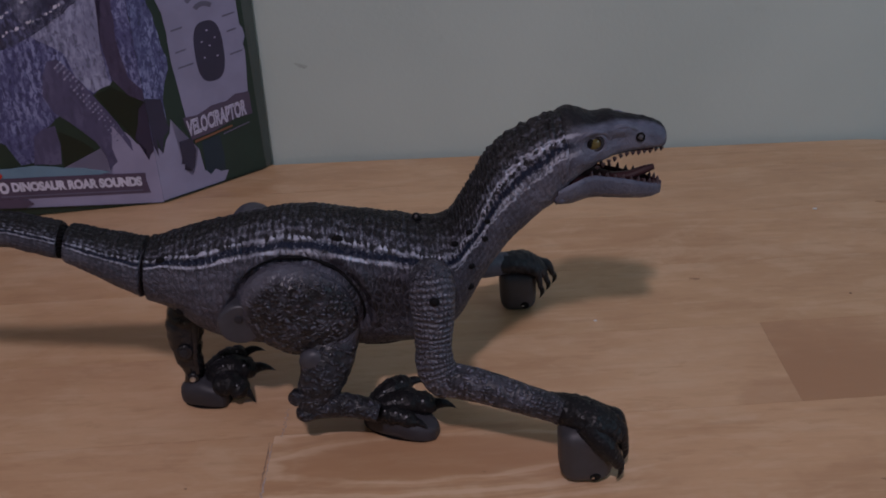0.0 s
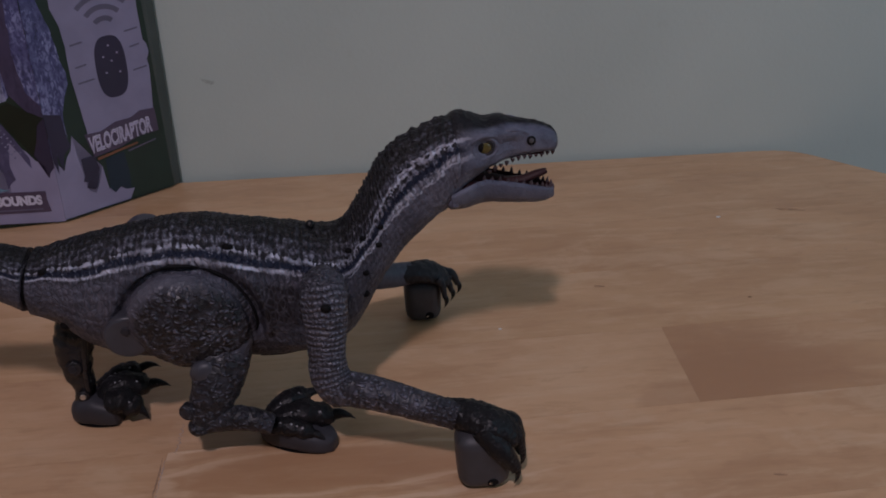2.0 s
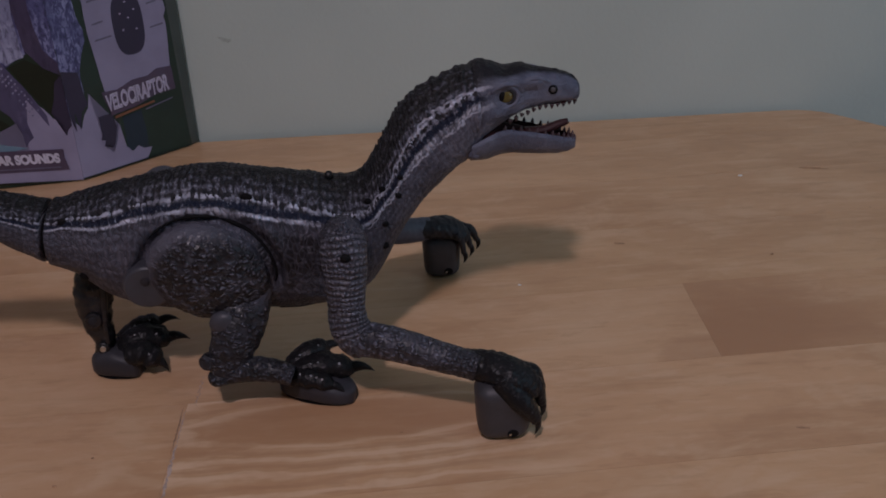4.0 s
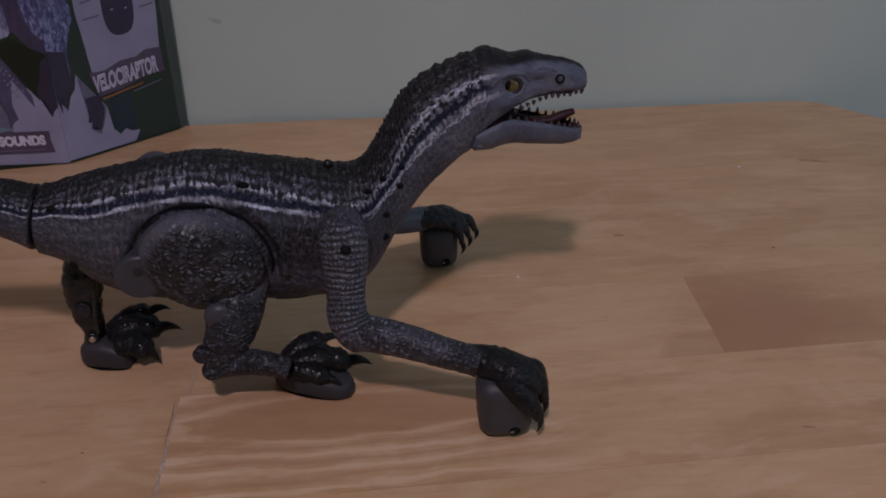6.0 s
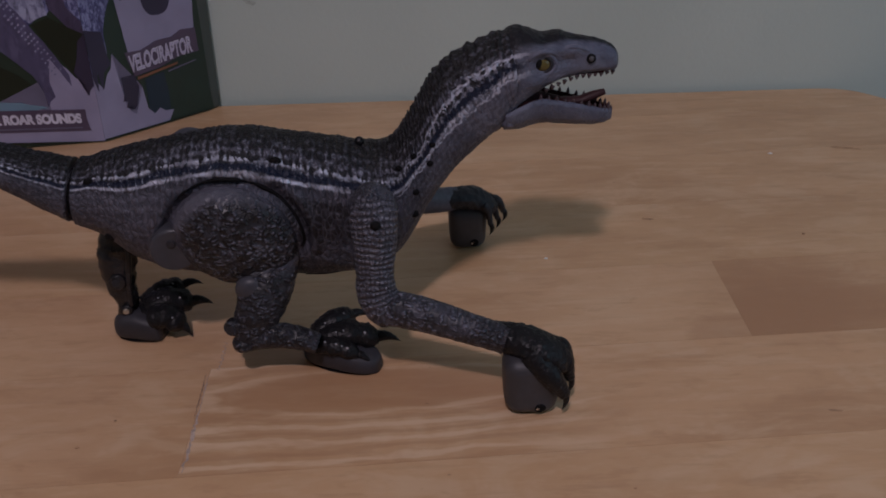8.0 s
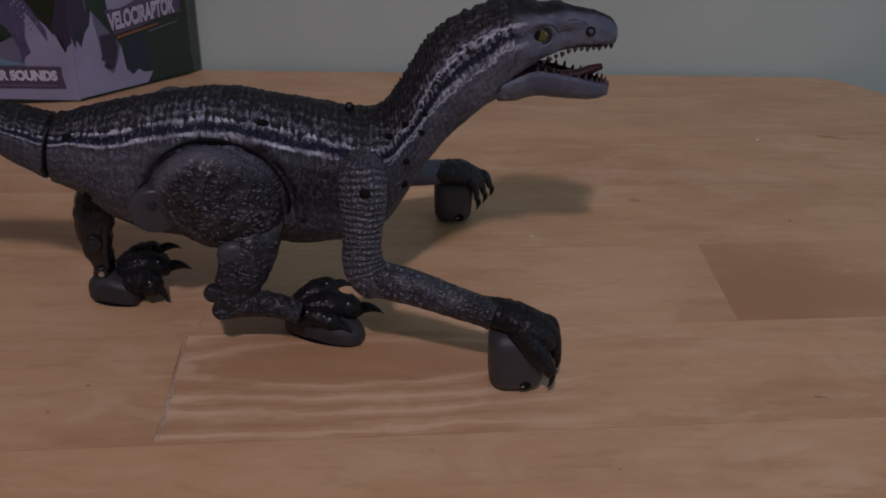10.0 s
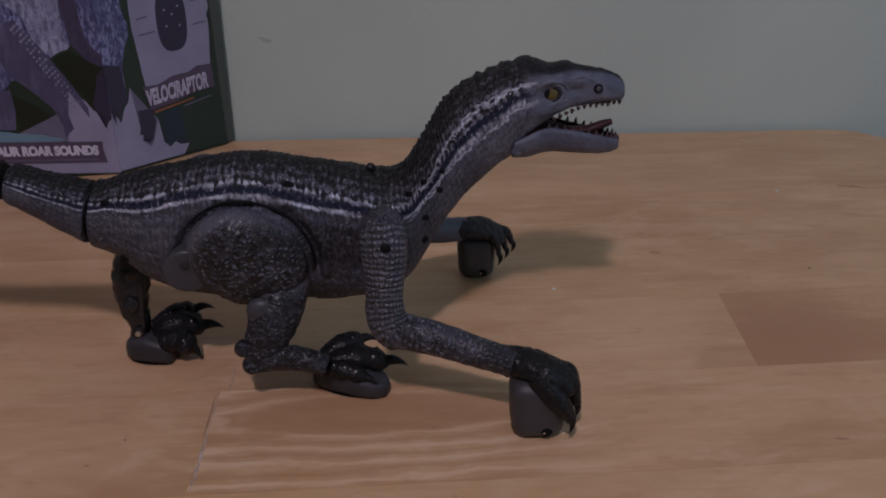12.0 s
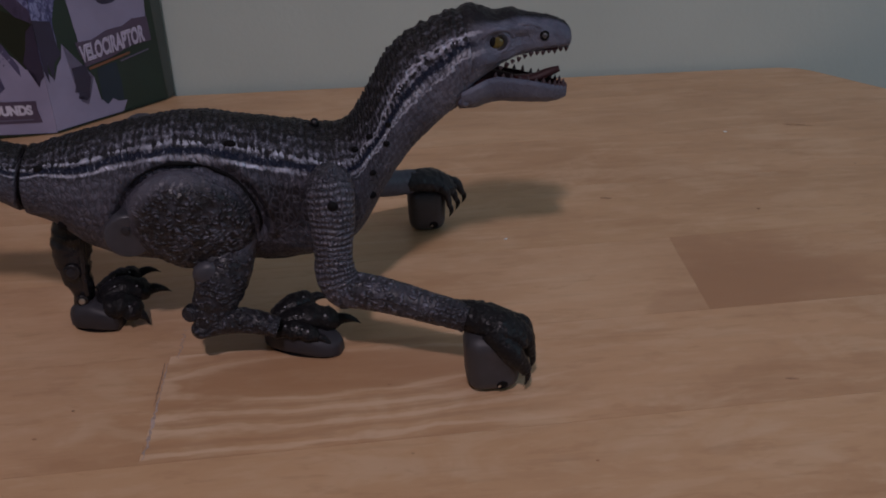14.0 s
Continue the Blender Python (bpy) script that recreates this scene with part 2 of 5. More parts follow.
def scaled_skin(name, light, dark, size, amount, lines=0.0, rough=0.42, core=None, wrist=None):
    """Grey plastic skin of small raised pebbles, the shade between them and the glint on their tops put into the
    colour; lines: pale cross rows along UV u; core: x, z and radii of the scaly field, smooth beyond it.
    """
    k = Nodes(name)
    o = k.coords()
    uv = k.n("SeparateXYZ", Vector=k.tree.nodes.new("ShaderNodeTexCoord").outputs["UV"])
    warp = k.n("TexNoise", Vector=o, Scale=170.0, Detail=3.0)
    mixv = k.tree.nodes.new("ShaderNodeMix")
    mixv.data_type = "VECTOR"
    k.put(mixv, "i0", 0.007)
    k.put(mixv, "i4", o)
    k.put(mixv, "i5", warp.outputs["Color"])
    st = k.tree.nodes.new("ShaderNodeMapping")
    st.inputs["Scale"].default_value = (0.72, 0.8, 1.0)
    st.inputs["Rotation"].default_value = (0, radians(28), 0)
    k.put(st, "Vector", mixv.outputs[1])
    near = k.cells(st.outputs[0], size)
    big = k.noise(o, 42.0, 3.0)
    mid_ = k.noise(o, 170.0, 3.0)
    fine = k.noise(o, 650.0, 2.0)
    field = 1.0
    if core:
        m = k.tree.nodes.new("ShaderNodeMapping")
        m.vector_type = "TEXTURE"
        m.inputs["Location"].default_value = (core[0], 0.5, core[1])
        m.inputs["Rotation"].default_value = (0, radians(24), 0)
        m.inputs["Scale"].default_value = (core[2], 10.0, core[3])
        k.put(m, "Vector", o)
        far = k.tree.nodes.new("ShaderNodeVectorMath")
        far.operation = "LENGTH"
        k.put(far, "i0", m.outputs[0])
        field = k.ramp(k.math("ADD", far.outputs["Value"], k.math("MULTIPLY", k.math("SUBTRACT", mid_, 0.5), 0.35)), 1.08, 0.86, 0.16, 1.0)
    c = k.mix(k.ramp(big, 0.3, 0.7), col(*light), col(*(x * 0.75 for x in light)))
    # shade of the gaps, painted as a darker colour between the pebbles
    gap_dark = k.math("MULTIPLY", k.ramp(near, 0.24, 0.48), k.ramp(mid_, 0.36, 0.58, amount * 0.7, amount))
    c = k.mix(k.math("MULTIPLY", gap_dark, field), c, col(*dark))
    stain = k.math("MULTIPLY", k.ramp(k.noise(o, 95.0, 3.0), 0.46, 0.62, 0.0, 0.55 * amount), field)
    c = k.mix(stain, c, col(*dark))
    if wrist:
        # sprayed darker towards the hand
        along = k.math("ADD", k.n("SeparateXYZ", Vector=o).outputs[0], k.math("MULTIPLY", k.math("SUBTRACT", mid_, 0.5), 0.03))
        c = k.mix(k.ramp(along, wrist[0], wrist[1], 0.0, 0.85), c, col(*dark))
    h = k.math("MULTIPLY", k.math("ADD", k.ramp(near, 0.60, 0.12), k.math("MULTIPLY", mid_, 1.1)), field)
    h = k.math("ADD", h, k.math("MULTIPLY", fine, 0.2))
    if lines:
        ring = k.math("SINE", k.math("ADD", k.math("MULTIPLY", uv.outputs[0], 2150.0), k.math("MULTIPLY", k.noise(o, 110.0, 2.0), 6.0)))
        c = k.mix(k.math("MULTIPLY", k.ramp(ring, 0.0, -0.8), lines * 0.8), c, col(*dark))
        # rows broken into small squares
        cross = k.math("SINE", k.math("ADD", k.math("MULTIPLY", uv.outputs[1], 84.0), k.math("MULTIPLY", k.noise(o, 260.0, 2.0), 9.0)))
        pale = k.math("MULTIPLY", k.math("MULTIPLY", k.ramp(ring, 0.05, 0.8), k.ramp(cross, -0.75, 0.1)), k.ramp(mid_, 0.40, 0.58, lines * 0.2, lines * 0.85))
        c = k.mix(pale, c, col(0.25, 0.255, 0.315))
        c = k.mix(k.math("MULTIPLY", k.ramp(cross, -0.4, -0.95), lines * 0.6), c, col(*dark))
        h = k.math("ADD", h, k.math("MULTIPLY", ring, 0.35 * lines))
    # painted glints: pale colour on the pebble tops
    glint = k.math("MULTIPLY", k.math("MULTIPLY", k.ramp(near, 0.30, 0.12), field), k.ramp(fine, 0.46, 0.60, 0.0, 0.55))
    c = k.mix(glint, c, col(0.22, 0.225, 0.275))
    return k.done(c, k.ramp(fine, 0.3, 0.7, rough - 0.1, rough + 0.1), k.bump(h, 0.9, 0.0015), 0, 0.35)


def head_skin():
    k = Nodes("head_skin")
    uv = k.n("SeparateXYZ", Vector=k.tree.nodes.new("ShaderNodeTexCoord").outputs["UV"])
    o = k.coords()
    big = k.noise(o, 70.0, 3.0)
    fine = k.noise(o, 520.0, 3.0)
    c = k.mix(k.ramp(big, 0.35, 0.65), col(0.086, 0.094, 0.135), col(0.128, 0.138, 0.190))
    scl = k.cells(o, 420.0, "DISTANCE_TO_EDGE")
    c = k.mix(k.math("MULTIPLY", k.ramp(scl, 0.12, 0.02), 0.05), c, col(0.035, 0.037, 0.05))
    c = k.mix(k.ramp(k.noise(o, 190.0, 4.0), 0.52, 0.68, 0.0, 0.3), c, col(0.05, 0.052, 0.072))
    v = k.math("ADD", uv.outputs[1], k.math("MULTIPLY", k.math("SUBTRACT", big, 0.5), 0.18))
    vc = k.math("ADD", v, k.ramp(uv.outputs[0], 0.030, 0.060, 0.0, 0.17))
    c = k.mix(k.ramp(vc, 0.22, 0.36, 0.95, 0.0), c, col(0.009, 0.0088, 0.010))
    rear = k.math("MULTIPLY", k.ramp(uv.outputs[0], 0.026, 0.012), k.ramp(k.noise(o, 480.0, 2.0), 0.42, 0.54, 0.25, 0.97))
    rear = k.math("MULTIPLY", rear, k.ramp(v, 0.62, 0.45, 0.15, 1.0))
    c = k.mix(rear, c, col(0.025, 0.024, 0.028))
    pale = k.math("MULTIPLY", k.ramp(k.noise(o, 480.0, 2.0), 0.40, 0.34), k.math("MULTIPLY", k.ramp(uv.outputs[0], 0.034, 0.018, 0.0, 0.5), k.ramp(v, 0.22, 0.36)))
    c = k.mix(pale, c, col(0.36, 0.37, 0.42))
    run_out = k.ramp(uv.outputs[0], 0.034, 0.016)
    w = k.math("ADD", uv.outputs[1], k.math("MULTIPLY", k.math("SUBTRACT", k.noise(o, 150.0, 2.0), 0.5), 0.10))
    c = k.mix(k.math("MULTIPLY", run_out, k.ramp(k.math("ABSOLUTE", k.math("SUBTRACT", w, 0.425)), 0.018, 0.040, 0.9, 0.0)), c, col(0.012, 0.016, 0.032))
    c = k.mix(k.math("MULTIPLY", run_out, k.ramp(k.math("ABSOLUTE", k.math("SUBTRACT", w, 0.352)), 0.008, 0.026, 0.8, 0.0)), c, col(0.42, 0.44, 0.53))
    c = k.mix(k.math("MULTIPLY", run_out, k.ramp(k.math("ABSOLUTE", k.math("SUBTRACT", w, 0.495)), 0.006, 0.020, 0.55, 0.0)), c, col(0.42, 0.44, 0.53))
    return k.done(c, 0.46, k.bump(k.math("ADD", k.math("ADD", fine, k.math("MULTIPLY", k.ramp(scl, 0.0, 0.2), 0.22)), k.math("MULTIPLY", big, 2.0)), 0.55, 0.0010), 0, k.ramp(v, 0.22, 0.36, 0.12, 0.32))


def glossy_black(name="black_glossy_plastic"):
    k = Nodes(name)
    o = k.coords()
    cell = k.cells(o, 480.0)
    f = k.noise(o, 600.0, 2.0)
    c = k.mix(k.ramp(f, 0.62, 0.74), col(0.0105, 0.0105, 0.012), col(0.058, 0.050, 0.058))
    return k.done(c, 0.40, k.bump(cell, 0.35, 0.0010), 0, 0.2)


def printed(name, colour, colour2=None, size=0.0, rough=0.32, deep=0.6):
    """Printed, laminated card; a scaly print where size is given."""
    k = Nodes(name)
    o = k.coords()
    big = k.noise(o, 30.0, 4.0)
    c = k.mix(k.ramp(big, 0.35, 0.65), col(*(x * 0.88 for x in colour)), col(*colour))
    if colour2:
        st = k.tree.nodes.new("ShaderNodeMapping")
        st.inputs["Scale"].default_value = (1.0, 1.0, 0.42)
        st.inputs["Rotation"].default_value = (0, radians(18), 0)
        k.put(st, "Vector", o)
        stroke = k.noise(st.outputs[0], size, 3.0, 0.6, 0.8)
        # hanging folds of skin between finer scales
        x = k.n("SeparateXYZ", Vector=o).outputs[0]
        fold = k.math("SINE", k.math("ADD", k.math("MULTIPLY", x, 900.0), k.math("MULTIPLY", k.noise(o, 26.0, 2.0), 22.0)))
        mark = k.math("ADD", stroke, k.math("MULTIPLY", fold, 0.05))
        blot = k.ramp(k.noise(o, 34.0, 4.0, 0.6), 0.36, 0.60, 0.15, 1.0)
        c = k.mix(k.math("MULTIPLY", k.ramp(mark, 0.47, 0.60), blot), c, col(*colour2))
        c = k.mix(k.ramp(mark, 0.45, 0.33, 0.0, deep), c, col(*(x_ * 0.28 for x_ in colour)))
    return k.done(c, rough, k.bump(k.noise(o, 120.0, 2.0), 0.05, 0.0006), 0, 0.4)


M = {
    "wall": wall_paint(),
    "plaster": plain("ceiling_plaster", (0.72, 0.71, 0.68), 0.8, 0.06, 9.0, 0.2),
    "room": plain("room_wall_paint", (0.68, 0.67, 0.62), 0.7, 0.06, 6.0, 0.2),
    "floor": plain("floor_carpet", (0.28, 0.23, 0.18), 0.9, 0.25, 300.0, 0.6),
    "wood": wood("varnished_wood", (0.577, 0.350, 0.189), (0.618, 0.390, 0.219)),
    "wood_red": wood("varnished_red_wood", (0.564, 0.340, 0.183), (0.572, 0.346, 0.187), 0.9, None, (0.268, 0.508, 0.15, 0.085, 0.90, False)),
    "wood_figured": wood("varnished_figured_wood", (0.597, 0.366, 0.203), (0.608, 0.374, 0.209), 1.1, (0.035, 0.449, 0.115, 0.0205)),
    "wood_warm": wood("varnished_warm_wood", (0.572, 0.347, 0.193), (0.587, 0.362, 0.203), 1.1),
    "wood_light": wood("varnished_light_wood", (0.603, 0.380, 0.209), (0.618, 0.394, 0.219), 0.9),
    "wood_pale": wood("varnished_pale_wood", (0.608, 0.384, 0.219), (0.618, 0.392, 0.228), 0.9, None, (0.247, 0.486, 0.036, 0.024, 0.42, True)),
    "scuff": plain("scuffed_wall_paint", (0.37, 0.42, 0.385), 0.7, 0.15, 400.0, 0.3),
    "knot": plain("dark_wood_knot", (0.40, 0.232, 0.128), 0.5, 0.35, 300.0, 0.1),
    "edge": plain("table_leg_wood", (0.45, 0.29, 0.16), 0.45, 0.2, 40.0, 0.1),
    "glue": plain("dark_joint_filler", (0.27, 0.165, 0.10), 0.6, 0.2),
    "skin": striped_skin(),
    "head": head_skin(),
    "ridge": plain("blue_grey_ridge_paint", (0.112, 0.120, 0.168), 0.42, 0.2, 300.0, 0.3, 0.3),
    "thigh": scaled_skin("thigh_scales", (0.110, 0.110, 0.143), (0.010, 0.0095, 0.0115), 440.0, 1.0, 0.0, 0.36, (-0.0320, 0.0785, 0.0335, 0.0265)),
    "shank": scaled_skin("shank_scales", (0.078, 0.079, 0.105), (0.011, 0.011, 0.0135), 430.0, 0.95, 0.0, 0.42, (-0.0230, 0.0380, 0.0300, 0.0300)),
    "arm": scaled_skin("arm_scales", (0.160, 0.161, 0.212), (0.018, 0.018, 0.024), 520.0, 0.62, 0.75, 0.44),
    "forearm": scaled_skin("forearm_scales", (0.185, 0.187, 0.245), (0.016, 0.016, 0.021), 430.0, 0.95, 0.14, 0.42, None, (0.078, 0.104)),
    "grey": plain("grey_plastic", (0.036, 0.036, 0.044), 0.5, 0.16, 140.0, 0.15, 0.35),
    "housing": plain("smoky_grey_plastic", (0.050, 0.050, 0.058), 0.45, 0.16, 140.0, 0.12, 0.4),
    "joint": plain("smooth_grey_plastic", (0.050, 0.051, 0.063), 0.46, 0.16, 160.0, 0.12, 0.35),
    "sleeve": plain("smooth_blue_grey_arm", (0.105, 0.107, 0.142), 0.45, 0.25, 260.0, 0.4, 0.3),
    "dark": plain("dark_grey_plastic", (0.027, 0.027, 0.033), 0.45, 0.25, 120.0, 0.15, 0.25),
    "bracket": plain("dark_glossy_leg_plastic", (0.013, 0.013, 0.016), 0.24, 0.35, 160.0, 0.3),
    "bead": plain("pale_painted_bead", (0.30, 0.30, 0.33), 0.3, 0.3, 300.0, 0.1),
    "black": glossy_black(),
    "hole": plain("black_recess", (0.004, 0.004, 0.005), 0.85, 0.1, 60.0, 0.1, 0.2),
    "metal": plain("screw_metal", (0.55, 0.53, 0.50), 0.28, 0.1, 90.0, 0.05, 0.5, 1.0),
    "mouth": plain("dark_red_mouth", (0.022, 0.006, 0.007), 0.75, 0.25, 150.0, 0.2, 0.15),
    "tongue": plain("dark_red_tongue", (0.030, 0.011, 0.013), 0.5, 0.2, 120.0, 0.2, 0.25),
    "tooth": plain("grey_tooth_plastic", (0.060, 0.040, 0.046), 0.45, 0.25, 200.0, 0.1, 0.3),
    "lens": plain("clear_dark_lens", (0.07, 0.07, 0.078), 0.10, 0.2, 100.0, 0.0),
}
M["iris"] = plain("yellow_eye_paint", (0.115, 0.092, 0.028), 0.18, 0.3, 400.0, 0.0)


# ---- mesh helpers ----
def mesh_of(bm, name, material, smooth=True):
    me = bpy.data.meshes.new(name)
    bmesh.ops.recalc_face_normals(bm, faces=bm.faces)
    bm.to_mesh(me)
    bm.free()
    for p in me.polygons:
        p.use_smooth = smooth
    me.materials.append(material)
    return me


def part(name, bm, material, parent=None, label="", smooth=True):
    """Links a bmesh (or mesh) as one object under a thing or a part."""
    me = bm if isinstance(bm, bpy.types.Mesh) else mesh_of(bm, name, material, smooth)
    ob = new(name, me)
    ob.parent = parent
    if label:
        tagged(ob, label)
    return ob


def thing(name, place, label, category, group="", kind=""):
    ob = new(name)
    ob.empty_display_size = 0.02
    ob.location = place
    return tagged(ob, label, category, group, kind)


def under(ob, parent):
    """Keeps a part where it is while it hangs under its thing."""
    ob.parent = parent
    ob.matrix_parent_inverse = Matrix.Translation(parent.location).inverted()
    return ob


def box_bm(x0, x1, y0, y1, z0, z1, bevel=0.0, segments=2):
    bm = bmesh.new()
    bmesh.ops.create_cube(bm, size=1)
    for v in bm.verts:
        v.co = Vector(((x0 + x1) / 2 + v.co.x * (x1 - x0), (y0 + y1) / 2 + v.co.y * (y1 - y0), (z0 + z1) / 2 + v.co.z * (z1 - z0)))
    if bevel:
        bmesh.ops.bevel(bm, geom=bm.edges[:], offset=bevel, segments=segments, affect="EDGES", profile=0.5)
    return bm


def slab(name, x0, x1, y0, y1, z0, z1, material, label, category):
    return tagged(part(name, box_bm(x0, x1, y0, y1, z0, z1), material, smooth=False), label, category, kind="structure")


def catmull(rows, t):
    """Smooth interpolation through rows of numbers, t from 0 to 1."""
    rows = np.asarray(rows, float)
    s = t * (len(rows) - 1)
    i = min(int(s), len(rows) - 2)
    f = s - i
    p0, p1, p2, p3 = (rows[min(max(i + k, 0), len(rows) - 1)] for k in (-1, 0, 1, 2))
    return 0.5 * (2 * p1 + (p2 - p0) * f + (2 * p0 - 5 * p1 + 4 * p2 - p3) * f * f + (3 * p1 - p0 - 3 * p2 + p3) * f ** 3)


def grid_mesh(name, rings, uvs, material, caps=True):
    """A closed tube from rings of points, with UV coordinates."""
    nu, nv = len(rings), len(rings[0])
    verts = [tuple(p) for ring in rings for p in ring]
    faces = [(i * nv + j, i * nv + (j + 1) % nv, (i + 1) * nv + (j + 1) % nv, (i + 1) * nv + j) for i in range(nu - 1) for j in range(nv)]
    if caps:
        for i, turn in ((0, -1), (nu - 1, 1)):
            mid = np.mean(np.asarray(rings[i], float), axis=0)
            verts.append(tuple(mid))
            for j in range(nv):
                a, b = i * nv + j, i * nv + (j + 1) % nv
                faces.append((a, b, len(verts) - 1) if turn > 0 else (b, a, len(verts) - 1))
    me = bpy.data.meshes.new(name)
    me.from_pydata(verts, [], faces)
    layer = me.uv_layers.new(name="UVMap")
    flat = [c for ring in uvs for c in ring]
    centre = [(uvs[0][0][0], 0.5), (uvs[-1][0][0], 0.5)]
    flat += centre
    index = np.empty(len(me.loops), dtype=np.int64)
    me.loops.foreach_get("vertex_index", index)
    layer.data.foreach_set("uv", np.asarray(flat, float)[index].ravel())
    me.materials.append(material)
    me.polygons.foreach_set("use_smooth", [True] * len(me.polygons))
    bm = bmesh.new()
    bm.from_mesh(me)
    bmesh.ops.recalc_face_normals(bm, faces=bm.faces)
    bm.to_mesh(me)
    bm.free()
    return me


def tube(name, rows, material, nu=40, nv=28, bumps=None, side=(0, 1, 0), square=1.0):
    """A limb: rows of x, y, z, radius along 'side', radius across it. bumps(u, angle, point) adds to the radius."""
    pts = [catmull(rows, i / (nu - 1)) for i in range(nu)]
    rings, uvs, run = [], [], 0.0
    for i, p in enumerate(pts):
        a, b = pts[max(i - 1, 0)], pts[min(i + 1, nu - 1)]
        tan = Vector(b[:3] - a[:3]).normalized()
        s = Vector(side)
        s = (s - tan * s.dot(tan)).normalized()
        w = tan.cross(s).normalized()
        c = Vector(p[:3])
        if i:
            run += (c - Vector(pts[i - 1][:3])).length
        ring, uv = [], []
        for j in range(nv):
            ang = 2 * math.pi * j / nv
            ca, sa = math.cos(ang), math.sin(ang)
            q = c + s * (p[3] * math.copysign(abs(ca) ** square, ca)) + w * (p[4] * math.copysign(abs(sa) ** square, sa))
            if bumps:
                d = (q - c).normalized()
                q = q + d * bumps(run, ang, q)
            ring.append(q)
            uv.append((run, abs(1 - 2 * j / nv)))
        rings.append(ring)
        uvs.append(uv)
    return grid_mesh(name, rings, uvs, material)


def ball_bm(c, r, seg=20, bumps=None):
    bm = bmesh.new()
    bmesh.ops.create_uvsphere(bm, u_segments=seg, v_segments=max(8, seg * 2 // 3), radius=1)
    for v in bm.verts:
        q = Vector((c[0] + v.co.x * r[0], c[1] + v.co.y * r[1], c[2] + v.co.z * r[2]))
        if bumps:
            q += v.co.normalized() * bumps(q)
        v.co = q
    return bm


def disc_bm(c, normal, r, depth, seg=18, dish=0.0):
    """A short cylinder with a rounded rim, facing along normal."""
    bm = bmesh.new()
    bmesh.ops.create_cone(bm, cap_ends=True, segments=seg, radius1=r, radius2=r, depth=depth)
    bmesh.ops.bevel(bm, geom=bm.edges[:], offset=min(r, depth) * 0.22, segments=2, affect="EDGES", profile=0.5)
    bm.transform(Matrix.Translation(c) @ Vector(normal).to_track_quat("Z", "Y").to_matrix().to_4x4())
    return bm


# ---- the room ----
BACK = 0.894
slab("wall_north", -1.6, 1.6, BACK, BACK + 0.12, -0.75, 1.65, M["wall"], "matt pale grey-green painted wall behind the table", "wall")
# side and rear walls and ceiling are unseen, added to bounce light
slab("wall_west", -1.72, -1.6, -2.2, BACK + 0.12, -0.75, 1.65, M["room"], "unseen pale side wall added to bounce light", "wall")
slab("wall_south", -1.6, 1.6, -2.32, -2.2, -0.75, 1.65, M["room"], "unseen pale wall behind the viewer, added to bounce light", "wall")
slab("floor", -1.72, 1.72, -2.32, BACK + 0.12, -0.85, -0.75, M["floor"], "brown carpeted floor under the table", "floor")
slab("ceiling", -1.72, 1.72, -2.32, BACK + 0.12, 1.65, 1.75, M["plaster"], "unseen white ceiling added to bounce light", "ceiling")
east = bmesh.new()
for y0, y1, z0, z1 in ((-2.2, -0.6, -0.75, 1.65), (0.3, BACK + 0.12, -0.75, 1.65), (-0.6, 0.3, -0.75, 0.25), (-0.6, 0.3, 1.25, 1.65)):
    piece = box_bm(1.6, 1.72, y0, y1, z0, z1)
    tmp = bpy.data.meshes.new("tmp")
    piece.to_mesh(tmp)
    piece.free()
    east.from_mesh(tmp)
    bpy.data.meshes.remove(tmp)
tagged(part("wall_east", east, M["room"], smooth=False), "unseen pale side wall with a window opening, added to bounce light", "wall", kind="structure")

bm = bmesh.new()
bm.faces.new([bm.verts.new((-0.080 + 0.0052 * math.cos(t) * (1 + 0.3 * math.sin(3 * t)), BACK - 0.0004, 0.095 + 0.0026 * math.sin(t) * (1 + 0.3 * math.cos(2 * t)) - 0.0016 * math.cos(t))) for t in (2 * math.pi * k / 18 for k in range(18))])
tagged(part("wall_scuff", bm, M["scuff"], None, "", False), "small dull scuff on the painted wall", "scuff", kind="structure")

# ceiling lamp housing just above its light
lamp = thing("ceiling_lamp", (LAMP[0], LAMP[1], LAMP[2] + 0.07), "small round white lamp on the ceiling", "lamp")
under(part("base", disc_bm((LAMP[0], LAMP[1], LAMP[2] + 0.06), (0, 0, 1), 0.13, 0.02, 32), M["plaster"]), lamp)

# ---- the table: edge-glued staves, clipped far corner ----
TILT_LINE = 0.033
OUTLINE = [(-0.85, -0.25), (0.62, -0.25), (0.62, 0.715), (0.497, 0.868), (0.489, 0.876), (0.479, 0.882), (0.466, 0.8855), (0.452, 0.8865), (-0.85, 0.8865)]
table = thing("table", (-0.1, 0.3, -0.75), "varnished honey-coloured wooden table made of glued staves", "table")


def clip_poly(poly, planes):
    """Keeps what lies on the inner side of each (point, inward normal)."""
    for (px, py), (nx, ny) in planes:
        out = []
        for i, a in enumerate(poly):
            b = poly[(i + 1) % len(poly)]
            da, db = (a[0] - px) * nx + (a[1] - py) * ny, (b[0] - px) * nx + (b[1] - py) * ny
            if da >= 0:
                out.append(a)
            if da * db < 0:
                f = da / (da - db)
                out.append((a[0] + (b[0] - a[0]) * f, a[1] + (b[1] - a[1]) * f))
        poly = out
        if len(poly) < 3:
            return []
    return poly


EDGES = []
for i, a in enumerate(OUTLINE):
    b = OUTLINE[(i + 1) % len(OUTLINE)]
    EDGES.append((a, (-(b[1] - a[1]), b[0] - a[0])))

THICK = 0.032


